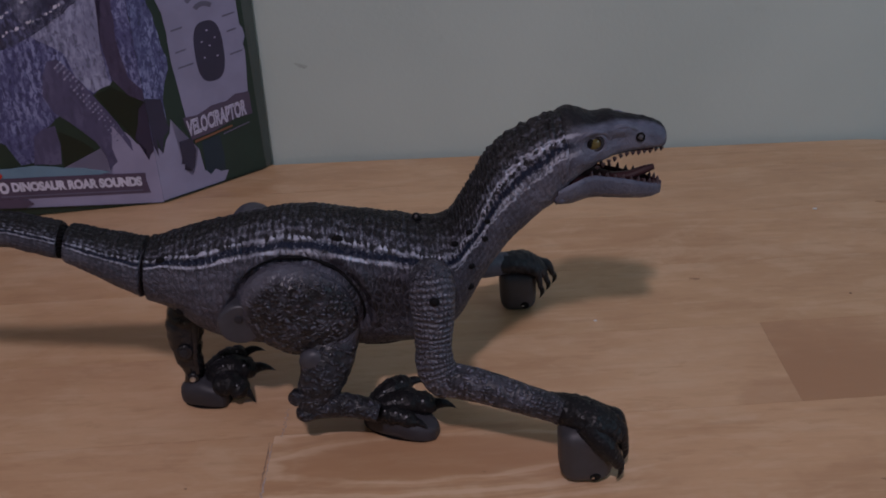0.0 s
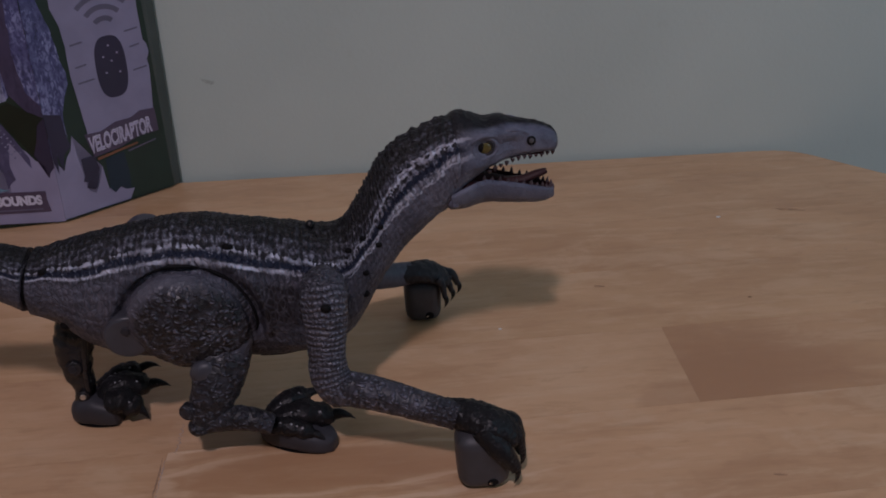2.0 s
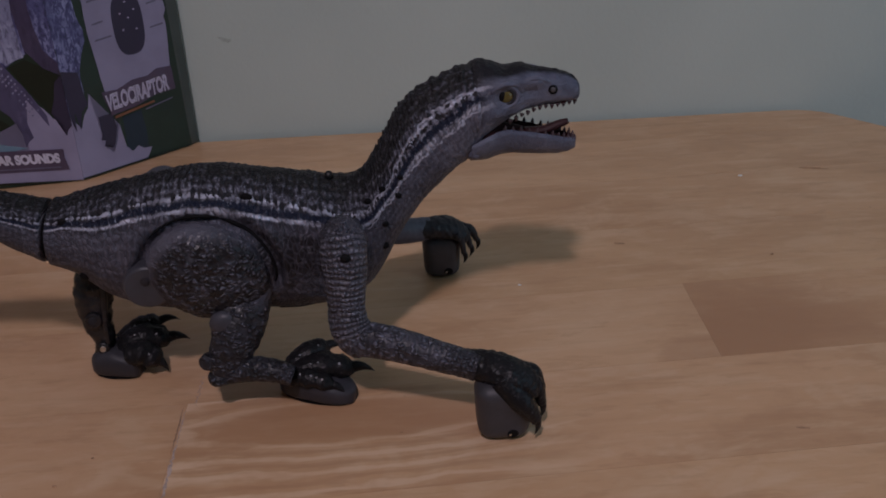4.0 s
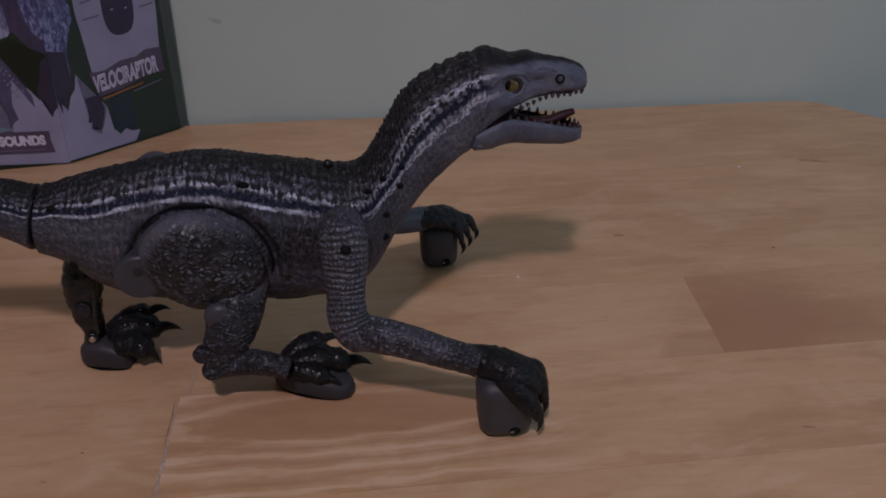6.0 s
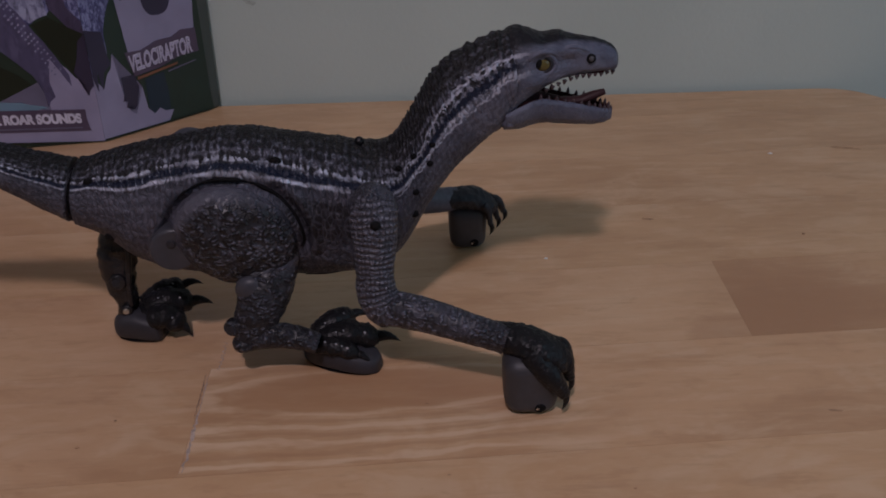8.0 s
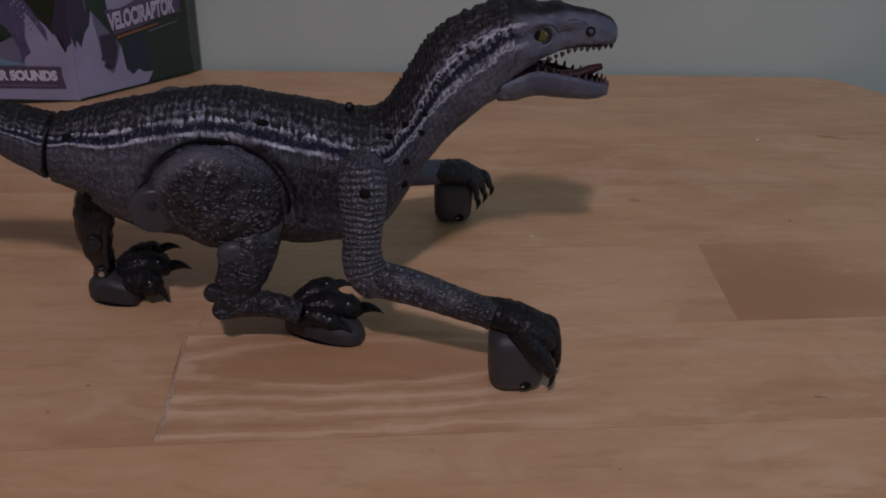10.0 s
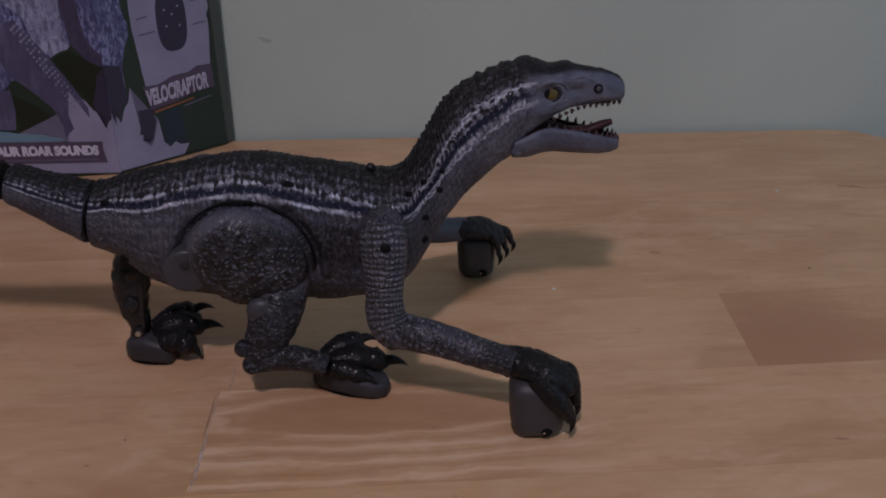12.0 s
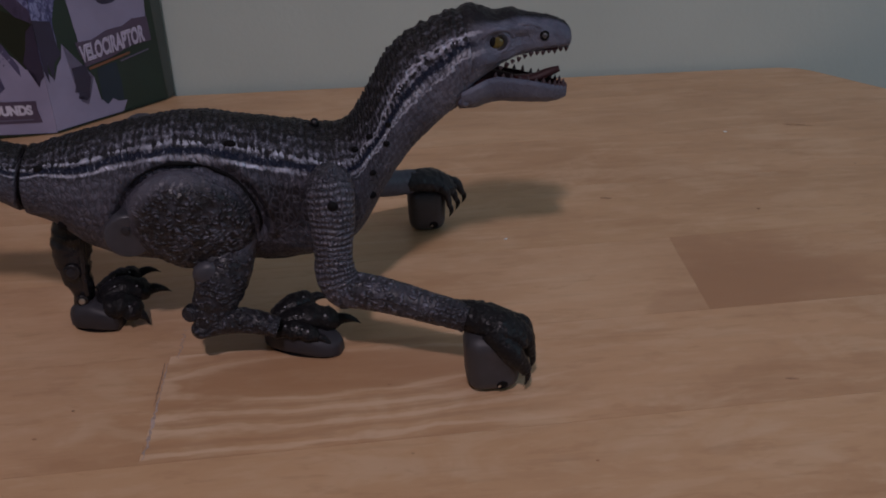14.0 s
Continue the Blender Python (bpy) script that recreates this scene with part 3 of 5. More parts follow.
def stave(x0, x1, low, high, drop, timber="wood"):
    gap = 0.00004
    quad = [(x0 + gap, low + TILT_LINE * x0 + gap), (x1 - gap, low + TILT_LINE * x1 + gap), (x1 - gap + 0.0025, high + TILT_LINE * x1 - gap), (x0 + gap + 0.0025, high + TILT_LINE * x0 - gap)]
    poly = clip_poly(quad, EDGES)
    if not poly:
        return
    bm = bmesh.new()
    face = bm.faces.new([bm.verts.new((x, y, 0.0)) for x, y in poly])
    if face.normal.z < 0:
        bmesh.ops.reverse_faces(bm, faces=[face])
    ext = bmesh.ops.extrude_face_region(bm, geom=[face])
    for v in ext["geom"]:
        if isinstance(v, bmesh.types.BMVert):
            v.co.z -= THICK
    ob = under(part("stave", bm, M[timber], None, smooth=False), table)
    ob.location = (0, 0, -drop)


# added unseen board that stops light leaking between the staves
bm = bmesh.new()
plate = bm.faces.new([bm.verts.new((x * 0.985, 0.3 + (y - 0.3) * 0.985, -0.0015)) for x, y in OUTLINE])
ext = bmesh.ops.extrude_face_region(bm, geom=[plate])
for v in ext["geom"]:
    if isinstance(v, bmesh.types.BMVert):
        v.co.z -= 0.028
under(part("core_board", bm, M["glue"], None, "unseen dark board added under the staves to block light", False), table)
random.seed(11)
LOW = 0.475
for row in range(-9, 6):
    low, high = LOW + 0.0865 * row, LOW + 0.0865 * (row + 1)
    if row == -1:
        cuts = [-0.86, -0.0617, 0.55, 0.7]
    elif row == 0:
        cuts = [-0.86, -0.45, 0.2527, 0.7]
    else:
        cuts = [-0.86, -0.55 + random.random() * 0.3, 0.62, 0.7] if row % 2 else [-0.86, -0.30 - random.random() * 0.2, 0.56, 0.7]
    for a, b in zip(cuts, cuts[1:]):
        timber = "wood_red" if (row == 0 and a > 0.2) else "wood_figured" if (row == -1 and -0.1 < a < 0.0) else "wood_pale" if (row == 0 and a > -0.5) else "wood_light" if (row == 1 and -0.6 < a < 0.5) else "wood_warm" if (row == -1 and a < -0.5) else "wood"
        stave(a, b, low, high, 0.0, timber)
for x in (-0.78, 0.5):
    for y in (-0.18, 0.75):
        under(part("leg", box_bm(x - 0.035, x + 0.035, y - 0.035, y + 0.035, -0.75, -0.0325, 0.006), M["edge"]), table)
for x, y, a, b in ((0.4195, 0.7455, 0.0085, 0.0028), (0.429, 0.7425, 0.005, 0.0011), (0.227, 0.632, 0.0040, 0.0016), (0.273, 0.414, 0.0035, 0.0010)):
    bm = bmesh.new()
    bm.faces.new([bm.verts.new((x + a * math.cos(t) * (1 + 0.18 * math.sin(3 * t + x * 90)), y + b * math.sin(t) * (1 + 0.2 * math.cos(2 * t)) - 0.18 * a * math.cos(t), 0.00012)) for t in (2 * math.pi * k / 22 for k in range(22))])
    under(part("knot", bm, M["knot"], None, "small dark knot in the wood", False), table)
# the open butt joint: a dark crack above, pale crumbly filler below
M["putty"] = plain("pale_wood_filler", (0.46, 0.355, 0.30), 0.8, 0.25, 900.0, 0.5)
M["crack"] = plain("dark_joint_crack", (0.25, 0.165, 0.12), 0.8, 0.3, 500.0, 0.3)


def seam(y0, y1, x, width, wander, material, seed, label):
    """A ragged strip along the butt joint, lying a hair above the wood."""
    rnd = random.Random(seed)
    bm = bmesh.new()
    n = 26
    rows = []
    for i in range(n + 1):
        y = y0 + (y1 - y0) * i / n
        c = x + rnd.uniform(-wander, wander)
        w = width * rnd.uniform(0.25, 1.0) * min(1.0, 4.0 * i / n + 0.2, 4.0 * (n - i) / n + 0.2)
        rows.append([bm.verts.new((c - w / 2, y, 0.0002)), bm.verts.new((c, y, 0.0004)), bm.verts.new((c + w / 2, y, 0.0002))])
    for a, b in zip(rows, rows[1:]):
        for j in (0, 1):
            bm.faces.new((a[j], a[j + 1], b[j + 1], b[j]))
    under(part("joint_filler", bm, M[material], None, label, True), table)


seam(0.389, 0.437, -0.0598, 0.0024, 0.0008, "putty", 3, "pale crumbly filler in the butt joint")
seam(0.430, 0.468, -0.0612, 0.0008, 0.0003, "crack", 4, "dark open crack of the butt joint")
seam(0.438, 0.466, -0.0596, 0.0009, 0.0004, "putty", 5, "pale crumbly filler in the butt joint")
seam(0.470, 0.498, -0.0545, 0.0010, 0.0012, "putty", 6, "faint pale smear of filler")

# crumbs and specks on the table top
for x, y, r, m, lab in ((0.146, 0.581, 0.0009, "plaster", "tiny white crumb on the wooden table"), (0.356, 0.738, 0.0013, "plaster", "tiny white crumb on the wooden table"),
                        (-0.116, 0.411, 0.0008, "knot", "tiny dark speck on the wooden table"), (-0.102, 0.431, 0.0006, "knot", "tiny dark speck on the wooden table"), (0.33, 0.602, 0.0008, "knot", "tiny dark speck on the wooden table"),
                        (0.156, 0.365, 0.0006, "knot", "tiny dark speck on the wooden table")):
    tagged(part("crumb", ball_bm((x, y, r * 0.35), (r * 1.5, r, r * 0.5), 8), M[m]), lab, "crumb", "crumbs on the table")

# ---- the toy dinosaur ----
MID = 0.510


def mid(x):
    """The toy's middle plane; the tail swings a little out of it."""
    f = min(1.0, max(0.0, (-0.122 - x) / 0.075))
    return MID + 0.06 * x - 0.012 * f * f * (3 - 2 * f)


def lean(x, z, y):
    """The outline below was drawn on one upright plane; this carries it to the toy's own, slightly turned, middle plane."""
    f = 1 + (y - 0.512) / 0.472
    return 0.041 + (x - 0.041) * f, 0.347 + (z - 0.347) * f


toy = thing("toy_dinosaur", (0.0, MID, 0.0), "grey and black plastic toy velociraptor with open mouth on the table", "toy")
# rows: top x, z, bottom x, z, half width
SPINE = [(-0.36, 0.153, -0.36, 0.149, 0.002), (-0.30, 0.147, -0.302, 0.135, 0.006), (-0.25, 0.1395, -0.254, 0.122, 0.0085),
         (-0.2, 0.133, -0.206, 0.111, 0.0105), (-0.169, 0.125, -0.174, 0.099, 0.0125), (-0.144, 0.119, -0.151, 0.086, 0.0155),
         (-0.122, 0.115, -0.127, 0.073, 0.019), (-0.109, 0.118, -0.112, 0.066, 0.022), (-0.093, 0.122, -0.093, 0.05, 0.027),
         (-0.067, 0.127, -0.068, 0.042, 0.030), (-0.038, 0.1312, -0.038, 0.040, 0.032), (-0.013, 0.1282, -0.013, 0.038, 0.032),
         (0.014, 0.1238, 0.018, 0.038, 0.031), (0.033, 0.1204, 0.037, 0.042, 0.029), (0.0462, 0.1230, 0.052, 0.054, 0.026),
         (0.0548, 0.1345, 0.064, 0.075, 0.022), (0.0605, 0.144, 0.074, 0.091, 0.0195), (0.067, 0.156, 0.087, 0.107, 0.018),
         (0.077, 0.165, 0.100, 0.119, 0.017), (0.090, 0.1722, 0.108, 0.125, 0.0168), (0.100, 0.1768, 0.1112, 0.131, 0.0166), (0.1085, 0.1785, 0.1140, 0.137, 0.0164), (0.1120, 0.1770, 0.1140, 0.148, 0.0120)]
STRIPE = [0.36, 0.36, 0.36, 0.35, 0.34, 0.33, 0.31, 0.29, 0.27, 0.245, 0.24, 0.25, 0.275, 0.31, 0.36, 0.42, 0.44, 0.44, 0.43, 0.42, 0.41, 0.40, 0.40]
TS = len(SPINE) - 1
SLOPE = 0.58


def skin_relief(run, v, q, neck):
    """Wrinkles round the body, scutes along the back."""
    n = noise.noise(q * 55.0)
    rib = math.sin(run * 1750.0 + 5.0 * n + 2.0 * v)
    fade = max(0.15, 1.0 - 1.35 * v)
    d = (0.00028 + 0.0003 * neck) * rib * fade * (0.7 + 0.6 * n)
    d += 0.0006 * noise.noise(q * 420.0) * (1.0 - 0.6 * min(1.0, v * 1.6)) + 0.0006 * noise.noise(q * 130.0)
    if v < 0.16:
        d += (0.0008 + 0.0014 * neck) * abs(math.sin(run * (440.0 if neck > 0.5 else 620.0) + 5 * noise.noise(Vector((run * 45.0, 0, 0))))) * (0.55 + 0.9 * abs(noise.noise(Vector((run * 160.0, 3, 0))))) * (1 - v / 0.16)
    return d


def thigh_groove(q):
    """The recess round the hip on both flanks."""
    e = math.hypot((q.x + 0.0365) / 0.036, (q.z - 0.079) / 0.032)
    if q.z < 0.07:
        return 0.0
    return 0.0022 * math.exp(-((e - 1.16) / 0.07) ** 2) - 0.0046 * math.exp(-((e - 1.01) / 0.06) ** 2)


ARC = [0.0]
for k in range(1, 441):
    a, b = catmull(SPINE, (k - 1) / 440), catmull(SPINE, k / 440)
    ARC.append(ARC[-1] + math.hypot((b[0] + b[2] - a[0] - a[2]) / 2, (b[1] + b[3] - a[1] - a[3]) / 2))


def trunk(name, t0, t1, nu, nv, squeeze=0.0):
    """A length of the trunk between two of the spine's stations."""
    t0, t1 = t0 / TS, t1 / TS
    rings, uvs = [], []
    for i in range(nu):
        t = t0 + (t1 - t0) * i / (nu - 1)
        tx, tz, bx, bz, w = catmull(SPINE, t)
        tx, tz = lean(tx, tz, mid(tx))
        bx, bz = lean(bx, bz, mid(bx))
        s0 = catmull([(a,) for a in STRIPE], t)[0]
        neck = min(1.0, max(0.0, (t * TS - 13.2) / 1.6))
        cx, cz = (tx + bx) / 2, (tz + bz) / 2
        hx, hz = (tx - bx) / 2, (tz - bz) / 2
        size = math.hypot(hx, hz)
        k = math.sqrt(max(size * size - (SLOPE * w) ** 2, (0.6 * size) ** 2)) / size
        hx, hz = hx * k, hz * k
        if squeeze:
            f = 1 - squeeze * max(0, 1 - min(i, nu - 1 - i) / 3.0)
            hx, hz, w = hx * f, hz * f, w * f
        run = ARC[int(t * 440)] + (t * 440 % 1) * (ARC[min(440, int(t * 440) + 1)] - ARC[int(t * 440)])
        ring, uv = [], []
        for j in range(nv):
            ang = 2 * math.pi * j / nv
            ca, sa = math.cos(ang), math.sin(ang)
            # fuller shoulders than an ellipse
            q = Vector((cx + hx * ca, mid(cx) - w * math.copysign(abs(sa) ** 0.9, sa), cz + hz * ca))
            v = min(ang, 2 * math.pi - ang) / math.pi
            out = Vector((hx * ca, -w * sa, hz * ca)).normalized()
            d = skin_relief(run, v, q, neck)
            if -0.09 < q.x < 0.01:
                d += thigh_groove(q)
            ring.append(q + out * d)
            uv.append((run, v - s0))
        rings.append(ring)
        uvs.append(uv)
    return grid_mesh(name, rings, uvs, M["skin"])


body = under(part("body", trunk("body", 6.06, TS, 560, 112), None), toy)
BODY_XYZ = np.array([v.co[:] for v in body.data.vertices])


def flank(x, z):
    """The depth of the near flank at x and z."""
    near = BODY_XYZ[BODY_XYZ[:, 1] < mid(x)]
    d = (near[:, 0] - x) ** 2 + (near[:, 2] - z) ** 2
    return float(near[np.argsort(d)[:3], 1].mean())


seam_rows = []
for k in range(9):
    bx = -0.004 + 0.032 * k / 8
    seam_rows.append((bx, flank(bx, 0.0465) - 0.0001, 0.0465 + 0.002 * (k / 8) ** 2, 0.0006, 0.0006))
under(part("belly_seam", tube("belly_seam", seam_rows, M["hole"], 30, 8), None, None, "dark mould seam along the belly"), toy)
# black tube on the flank that draws the shade of the gap round the hip
gap_rows = []
for k in range(15):
    a = radians(168 - 172 * k / 14)
    px, pz = 0.0355 * math.cos(a), 0.0292 * math.sin(a)
    gx, gz = -0.0365 + px * math.cos(radians(24)) + pz * math.sin(radians(24)), 0.0820 - px * math.sin(radians(24)) + pz * math.cos(radians(24))
    r = 0.0012 * min(1.0, 0.25 + math.sin(math.pi * k / 14) * 1.6)
    gap_rows.append((gx, flank(gx, gz) + 0.0004, gz, r, r))
under(part("hip_gap", tube("hip_gap", gap_rows, M["hole"], 60, 12), None, None, "black strip laid on for the shade round the hip"), toy)
under(part("tail_segment", trunk("tail_segment", 4.13, 5.90, 90, 72, 0.06), None), toy)
under(part("tail_segment", trunk("tail_segment", 0.0, 3.98, 180, 56, 0.06), None), toy)
for x, z, r, tip in ((-0.1213, 0.0990, 0.0155, 7), (-0.1662, 0.1185, 0.0098, 14)):
    shrink = (mid(x) - 0.04) / (MID + 0.06 * x - 0.04)
    x, z, r = 0.041 + (x - 0.041) * shrink, 0.347 + (z - 0.347) * shrink, r * shrink * 0.96
    bm = disc_bm((x, mid(x), z), (math.cos(radians(20)), 0.06, -math.sin(radians(20))), r, 0.008, 28)
    under(part("tail_joint", bm, M["hole"], None, "black tail joint"), toy)

# head
SKULL = [(0.100, 0.1715, 0.110, 0.134, 0.0150), (0.105, 0.1755, 0.112, 0.137, 0.0165), (0.111, 0.1788, 0.114, 0.141, 0.0177), (0.118, 0.178, 0.120, 0.146, 0.0173),
         (0.126, 0.1765, 0.127, 0.1505, 0.0155), (0.138, 0.1745, 0.138, 0.1555, 0.012), (0.150, 0.1725, 0.150, 0.1575, 0.0105), (0.158, 0.1705, 0.159, 0.158, 0.009),
         (0.1632, 0.1675, 0.1643, 0.1585, 0.0065), (0.1658, 0.1645, 0.1662, 0.160, 0.0028)]
HEAD_Y = mid(0.14)


def skull():
    rings, uvs, nu, nv = [], [], 110, 72
    for i in range(nu):
        t = i / (nu - 1)
        tx, tz, bx, bz, w = catmull(SKULL, t)
        tx, tz = lean(tx, tz, HEAD_Y)
        bx, bz = lean(bx, bz - 0.0025, HEAD_Y)
        cx, cz, hx, hz = (tx + bx) / 2, (tz + bz) / 2, (tx - bx) / 2, (tz - bz) / 2
        ring, uv = [], []
        for j in range(nv):
            ang = 2 * math.pi * j / nv
            ca, sa = math.cos(ang), math.sin(ang)
            flat = 0.62 if ca < 0 else 0.9
            q = Vector((cx + hx * math.copysign(abs(ca) ** flat, ca), HEAD_Y - w * math.copysign(abs(sa) ** 0.8, sa), cz + hz * math.copysign(abs(ca) ** flat, ca)))
            v = min(ang, 2 * math.pi - ang) / math.pi
            out = Vector((0, -sa, ca))
            d = 0.0003 * noise.noise(q * 260.0)
            side = abs(sa)
            # brow ridge over the eye, eye socket, cheek and nose ridges
            d += 0.0036 * math.exp(-(((q.x - 0.127) / 0.008) ** 2) - ((q.z - 0.1675) / 0.0022) ** 2) * side
            d -= 0.0022 * math.exp(-(((q.x - 0.1255) / 0.0055) ** 2) - ((q.z - 0.1605) / 0.004) ** 2) * side
            d += 0.0026 * math.exp(-(((q.x - 0.143) / 0.006) ** 2) - ((q.z - 0.1665) / 0.002) ** 2) * side
            d -= 0.0018 * math.exp(-(((q.x - 0.1385) / 0.005) ** 2) - ((q.z - 0.1615) / 0.002) ** 2) * side
            d += 0.0008 * math.exp(-(((q.z - 0.1525 + 0.1 * max(0, 0.138 - q.x)) / 0.0014) ** 2)) * side * (q.x > 0.12)
            d += 0.0010 * math.exp(-(((q.z - 0.1490 - 0.35 * (q.x - 0.112)) / 0.0016) ** 2)) * side * math.exp(-((q.x - 0.118) / 0.008) ** 2)
            d -= 0.0016 * math.exp(-(((q.x - 0.1265) / 0.0045) ** 2)) * max(0.0, ca) ** 2
            d += 0.0006 * noise.noise(q * 330.0) * max(0.0, ca)
            d += 0.0013 * math.exp(-(((q.x - 0.1360) / 0.0042) ** 2)) * max(0.0, ca)
            if v < 0.14:
                d += 0.0009 * abs(math.sin(q.x * 640.0)) * (1 - v / 0.14) * (1.0 if q.x < 0.118 else 0.35)
            ring.append(q + out * d)
            uv.append((t * 0.085, v))
        rings.append(ring)
        uvs.append(uv)
    return grid_mesh("head", rings, uvs, M["head"])


head = under(part("head", skull(), None, None, "blue-grey head with a dark crown"), toy)


def bit(name, bm, material, parent, label="", smooth=True):
    """A sub-part that stays where it was modelled."""
    ob = part(name, bm, material, None, label, smooth)
    ob.parent = parent
    ob.matrix_parent_inverse = Matrix.Translation(toy.location).inverted() @ Matrix.Translation(toy.location)
    return ob


def cone_bm(base, tip, r, seg=8, bend=(0, 0, 0)):
    """A curved claw or tooth from base to tip."""
    bm = bmesh.new()
    base, tip, bend = Vector(base), Vector(tip), Vector(bend)
    axis = (tip - base).normalized()
    s = axis.orthogonal().normalized()
    w = axis.cross(s)
    rings = []
    for i in range(5):
        f = i / 5
        c = base.lerp(tip, f) + bend * (4 * f * (1 - f))
        rr = r * (1 - f ** 1.6)
        rings.append([bm.verts.new(c + (s * math.cos(a) + w * math.sin(a)) * rr) for a in (2 * math.pi * k / seg for k in range(seg))])
    top = bm.verts.new(tip)
    for a, b in zip(rings, rings[1:]):
        for k in range(seg):
            bm.faces.new((a[k], a[(k + 1) % seg], b[(k + 1) % seg], b[k]))
    for k in range(seg):
        bm.faces.new((rings[-1][k], rings[-1][(k + 1) % seg], top))
    bm.faces.new(rings[0][::-1])
    return bm


for sgn in (-1, 1):
    ey = HEAD_Y + sgn * 0.0132
    eye = bit("eye", ball_bm((0.1255, ey, 0.1605), (0.0046, 0.0026, 0.0037), 20), M["iris"], head, "yellow eye with a dark slit pupil")
    bit("pupil", ball_bm((0.1238, ey + sgn * 0.0016, 0.1613), (0.0019, 0.0012, 0.0029), 12), M["hole"], head)
    bit("eyelid", tube("eyelid", [(0.1255 + 0.0050 * math.cos(a), ey + sgn * 0.0007, 0.1607 + 0.0041 * math.sin(a), 0.0012, 0.0010) for a in (math.pi * 2 * k / 12 for k in range(13))], M["dark"], 40, 10, None, (0, 1, 0.01)), None, head)
    bit("eye_rim", tube("eye_rim", [(0.1257 + 0.0068 * math.cos(a), HEAD_Y + sgn * (0.0148 - 0.16 * 0.0068 * math.cos(a)), 0.1607 + 0.0056 * math.sin(a), 0.0011, 0.0011) for a in (math.pi * 2 * k / 14 for k in range(15))], M["ridge"], 44, 10, None, (0, 1, 0.01)), None, head)
    brow = [(0.1185, 0.1640, 0.0), (0.1205, 0.1662, 0.0004), (0.1250, 0.1678, 0.0010), (0.1300, 0.1672, 0.0008), (0.1335, 0.1650, 0.0), (0.1350, 0.1625, -0.0006)]
    bit("brow_ridge", tube("brow_ridge", [(x, HEAD_Y + sgn * (0.0152 - 0.30 * max(0.0, x - 0.122) + o + 0.0006), z, 0.0014, 0.0014) for x, z, o in brow], M["ridge"], 30, 12), None, head)
    ridge = [(0.1340, 0.1668, 0.0), (0.1375, 0.1682, 0.0004), (0.1420, 0.1688, 0.0006), (0.1465, 0.1676, 0.0003), (0.1500, 0.1655, -0.0005)]
    bit("snout_ridge", tube("snout_ridge", [(x, HEAD_Y + sgn * (0.0112 - 0.13 * (x - 0.134) + o + 0.0005), z, 0.0013, 0.0013) for x, z, o in ridge], M["ridge"], 30, 12), None, head)
    cheek = [(0.1150, 0.1530, -0.0006), (0.1200, 0.1545, 0.0002), (0.1260, 0.1548, 0.0004), (0.1320, 0.1560, 0.0), (0.1370, 0.1575, -0.0008)]
    bit("cheek_ridge", tube("cheek_ridge", [(x, HEAD_Y + sgn * (0.0160 - 0.24 * max(0.0, x - 0.118) + o + 0.0003), z, 0.0012, 0.0012) for x, z, o in cheek], M["ridge"], 26, 12), None, head)
    nose = bit("nostril", disc_bm((0.1515, HEAD_Y + sgn * 0.0098, 0.1620), (0.15, sgn, 0.12), 0.0026, 0.003, 20), M["hole"], head, "dark round nostril")
    bit("lens", ball_bm((0.1515, HEAD_Y + sgn * 0.0109, 0.1621), (0.0016, 0.0011, 0.0016), 14), M["lens"], head, "shiny clear lens")
    for i in range(12):
        f = i / 11
        x = 0.1285 + 0.0365 * f
        row = catmull(SKULL, min(1.0, (4.2 + 4.2 * f) / 9.0))
        y = HEAD_Y + sgn * (row[4] - 0.0012)
        z = 0.1462 + 0.0052 * min(1, f * 2.2) + 0.0008 * f
        bit("tooth", cone_bm((x, y, z + 0.0012), (x - 0.0002, y, z - 0.0010 - 0.0006 * (i % 2)), 0.0013, 8), M["tooth"], head)
bit("palate", box_bm(0.112, 0.160, HEAD_Y - 0.0075, HEAD_Y + 0.0075, 0.1525, 0.156, 0.0012), M["mouth"], head, "dark red palate")

# lower jaw: a trough
JAW = [(0.1075, 0.1345, 0.1215, 0.0155), (0.115, 0.1385, 0.1213, 0.0150), (0.126, 0.1412, 0.1238, 0.0118), (0.139, 0.1388, 0.1232, 0.0100), (0.152, 0.1358, 0.1222, 0.0086), (0.161, 0.1332, 0.1222, 0.0066), (0.1665, 0.1314, 0.1240, 0.0032)]


def jaw_mesh():
    rings, uvs, nu, nv = [], [], 60, 40
    for i in range(nu):
        x, zt, zb, w = catmull(JAW, i / (nu - 1))
        ring, uv = [], []
        for j in range(nv):
            f = j / nv
            if f < 0.62:
                a = math.pi * f / 0.62
                q = Vector((x, HEAD_Y - w * math.cos(a), zt - (zt - zb) * math.sin(a) ** 0.75))
            else:
                a = math.pi * (f - 0.62) / 0.38
                ww = max(w - 0.0018, w * 0.4)
                q = Vector((x, HEAD_Y + ww * math.cos(a), zt - (zt - zb) * 0.55 * math.sin(a) ** 0.8))
            q += Vector((0, 0, 0.0004 * noise.noise(q * 240.0)))
            ring.append(q)
            uv.append((0.05 + 0.05 * i / nu, 0.6))
        rings.append(ring)
        uvs.append(uv)
    return grid_mesh("lower_jaw", rings, uvs, M["head"])


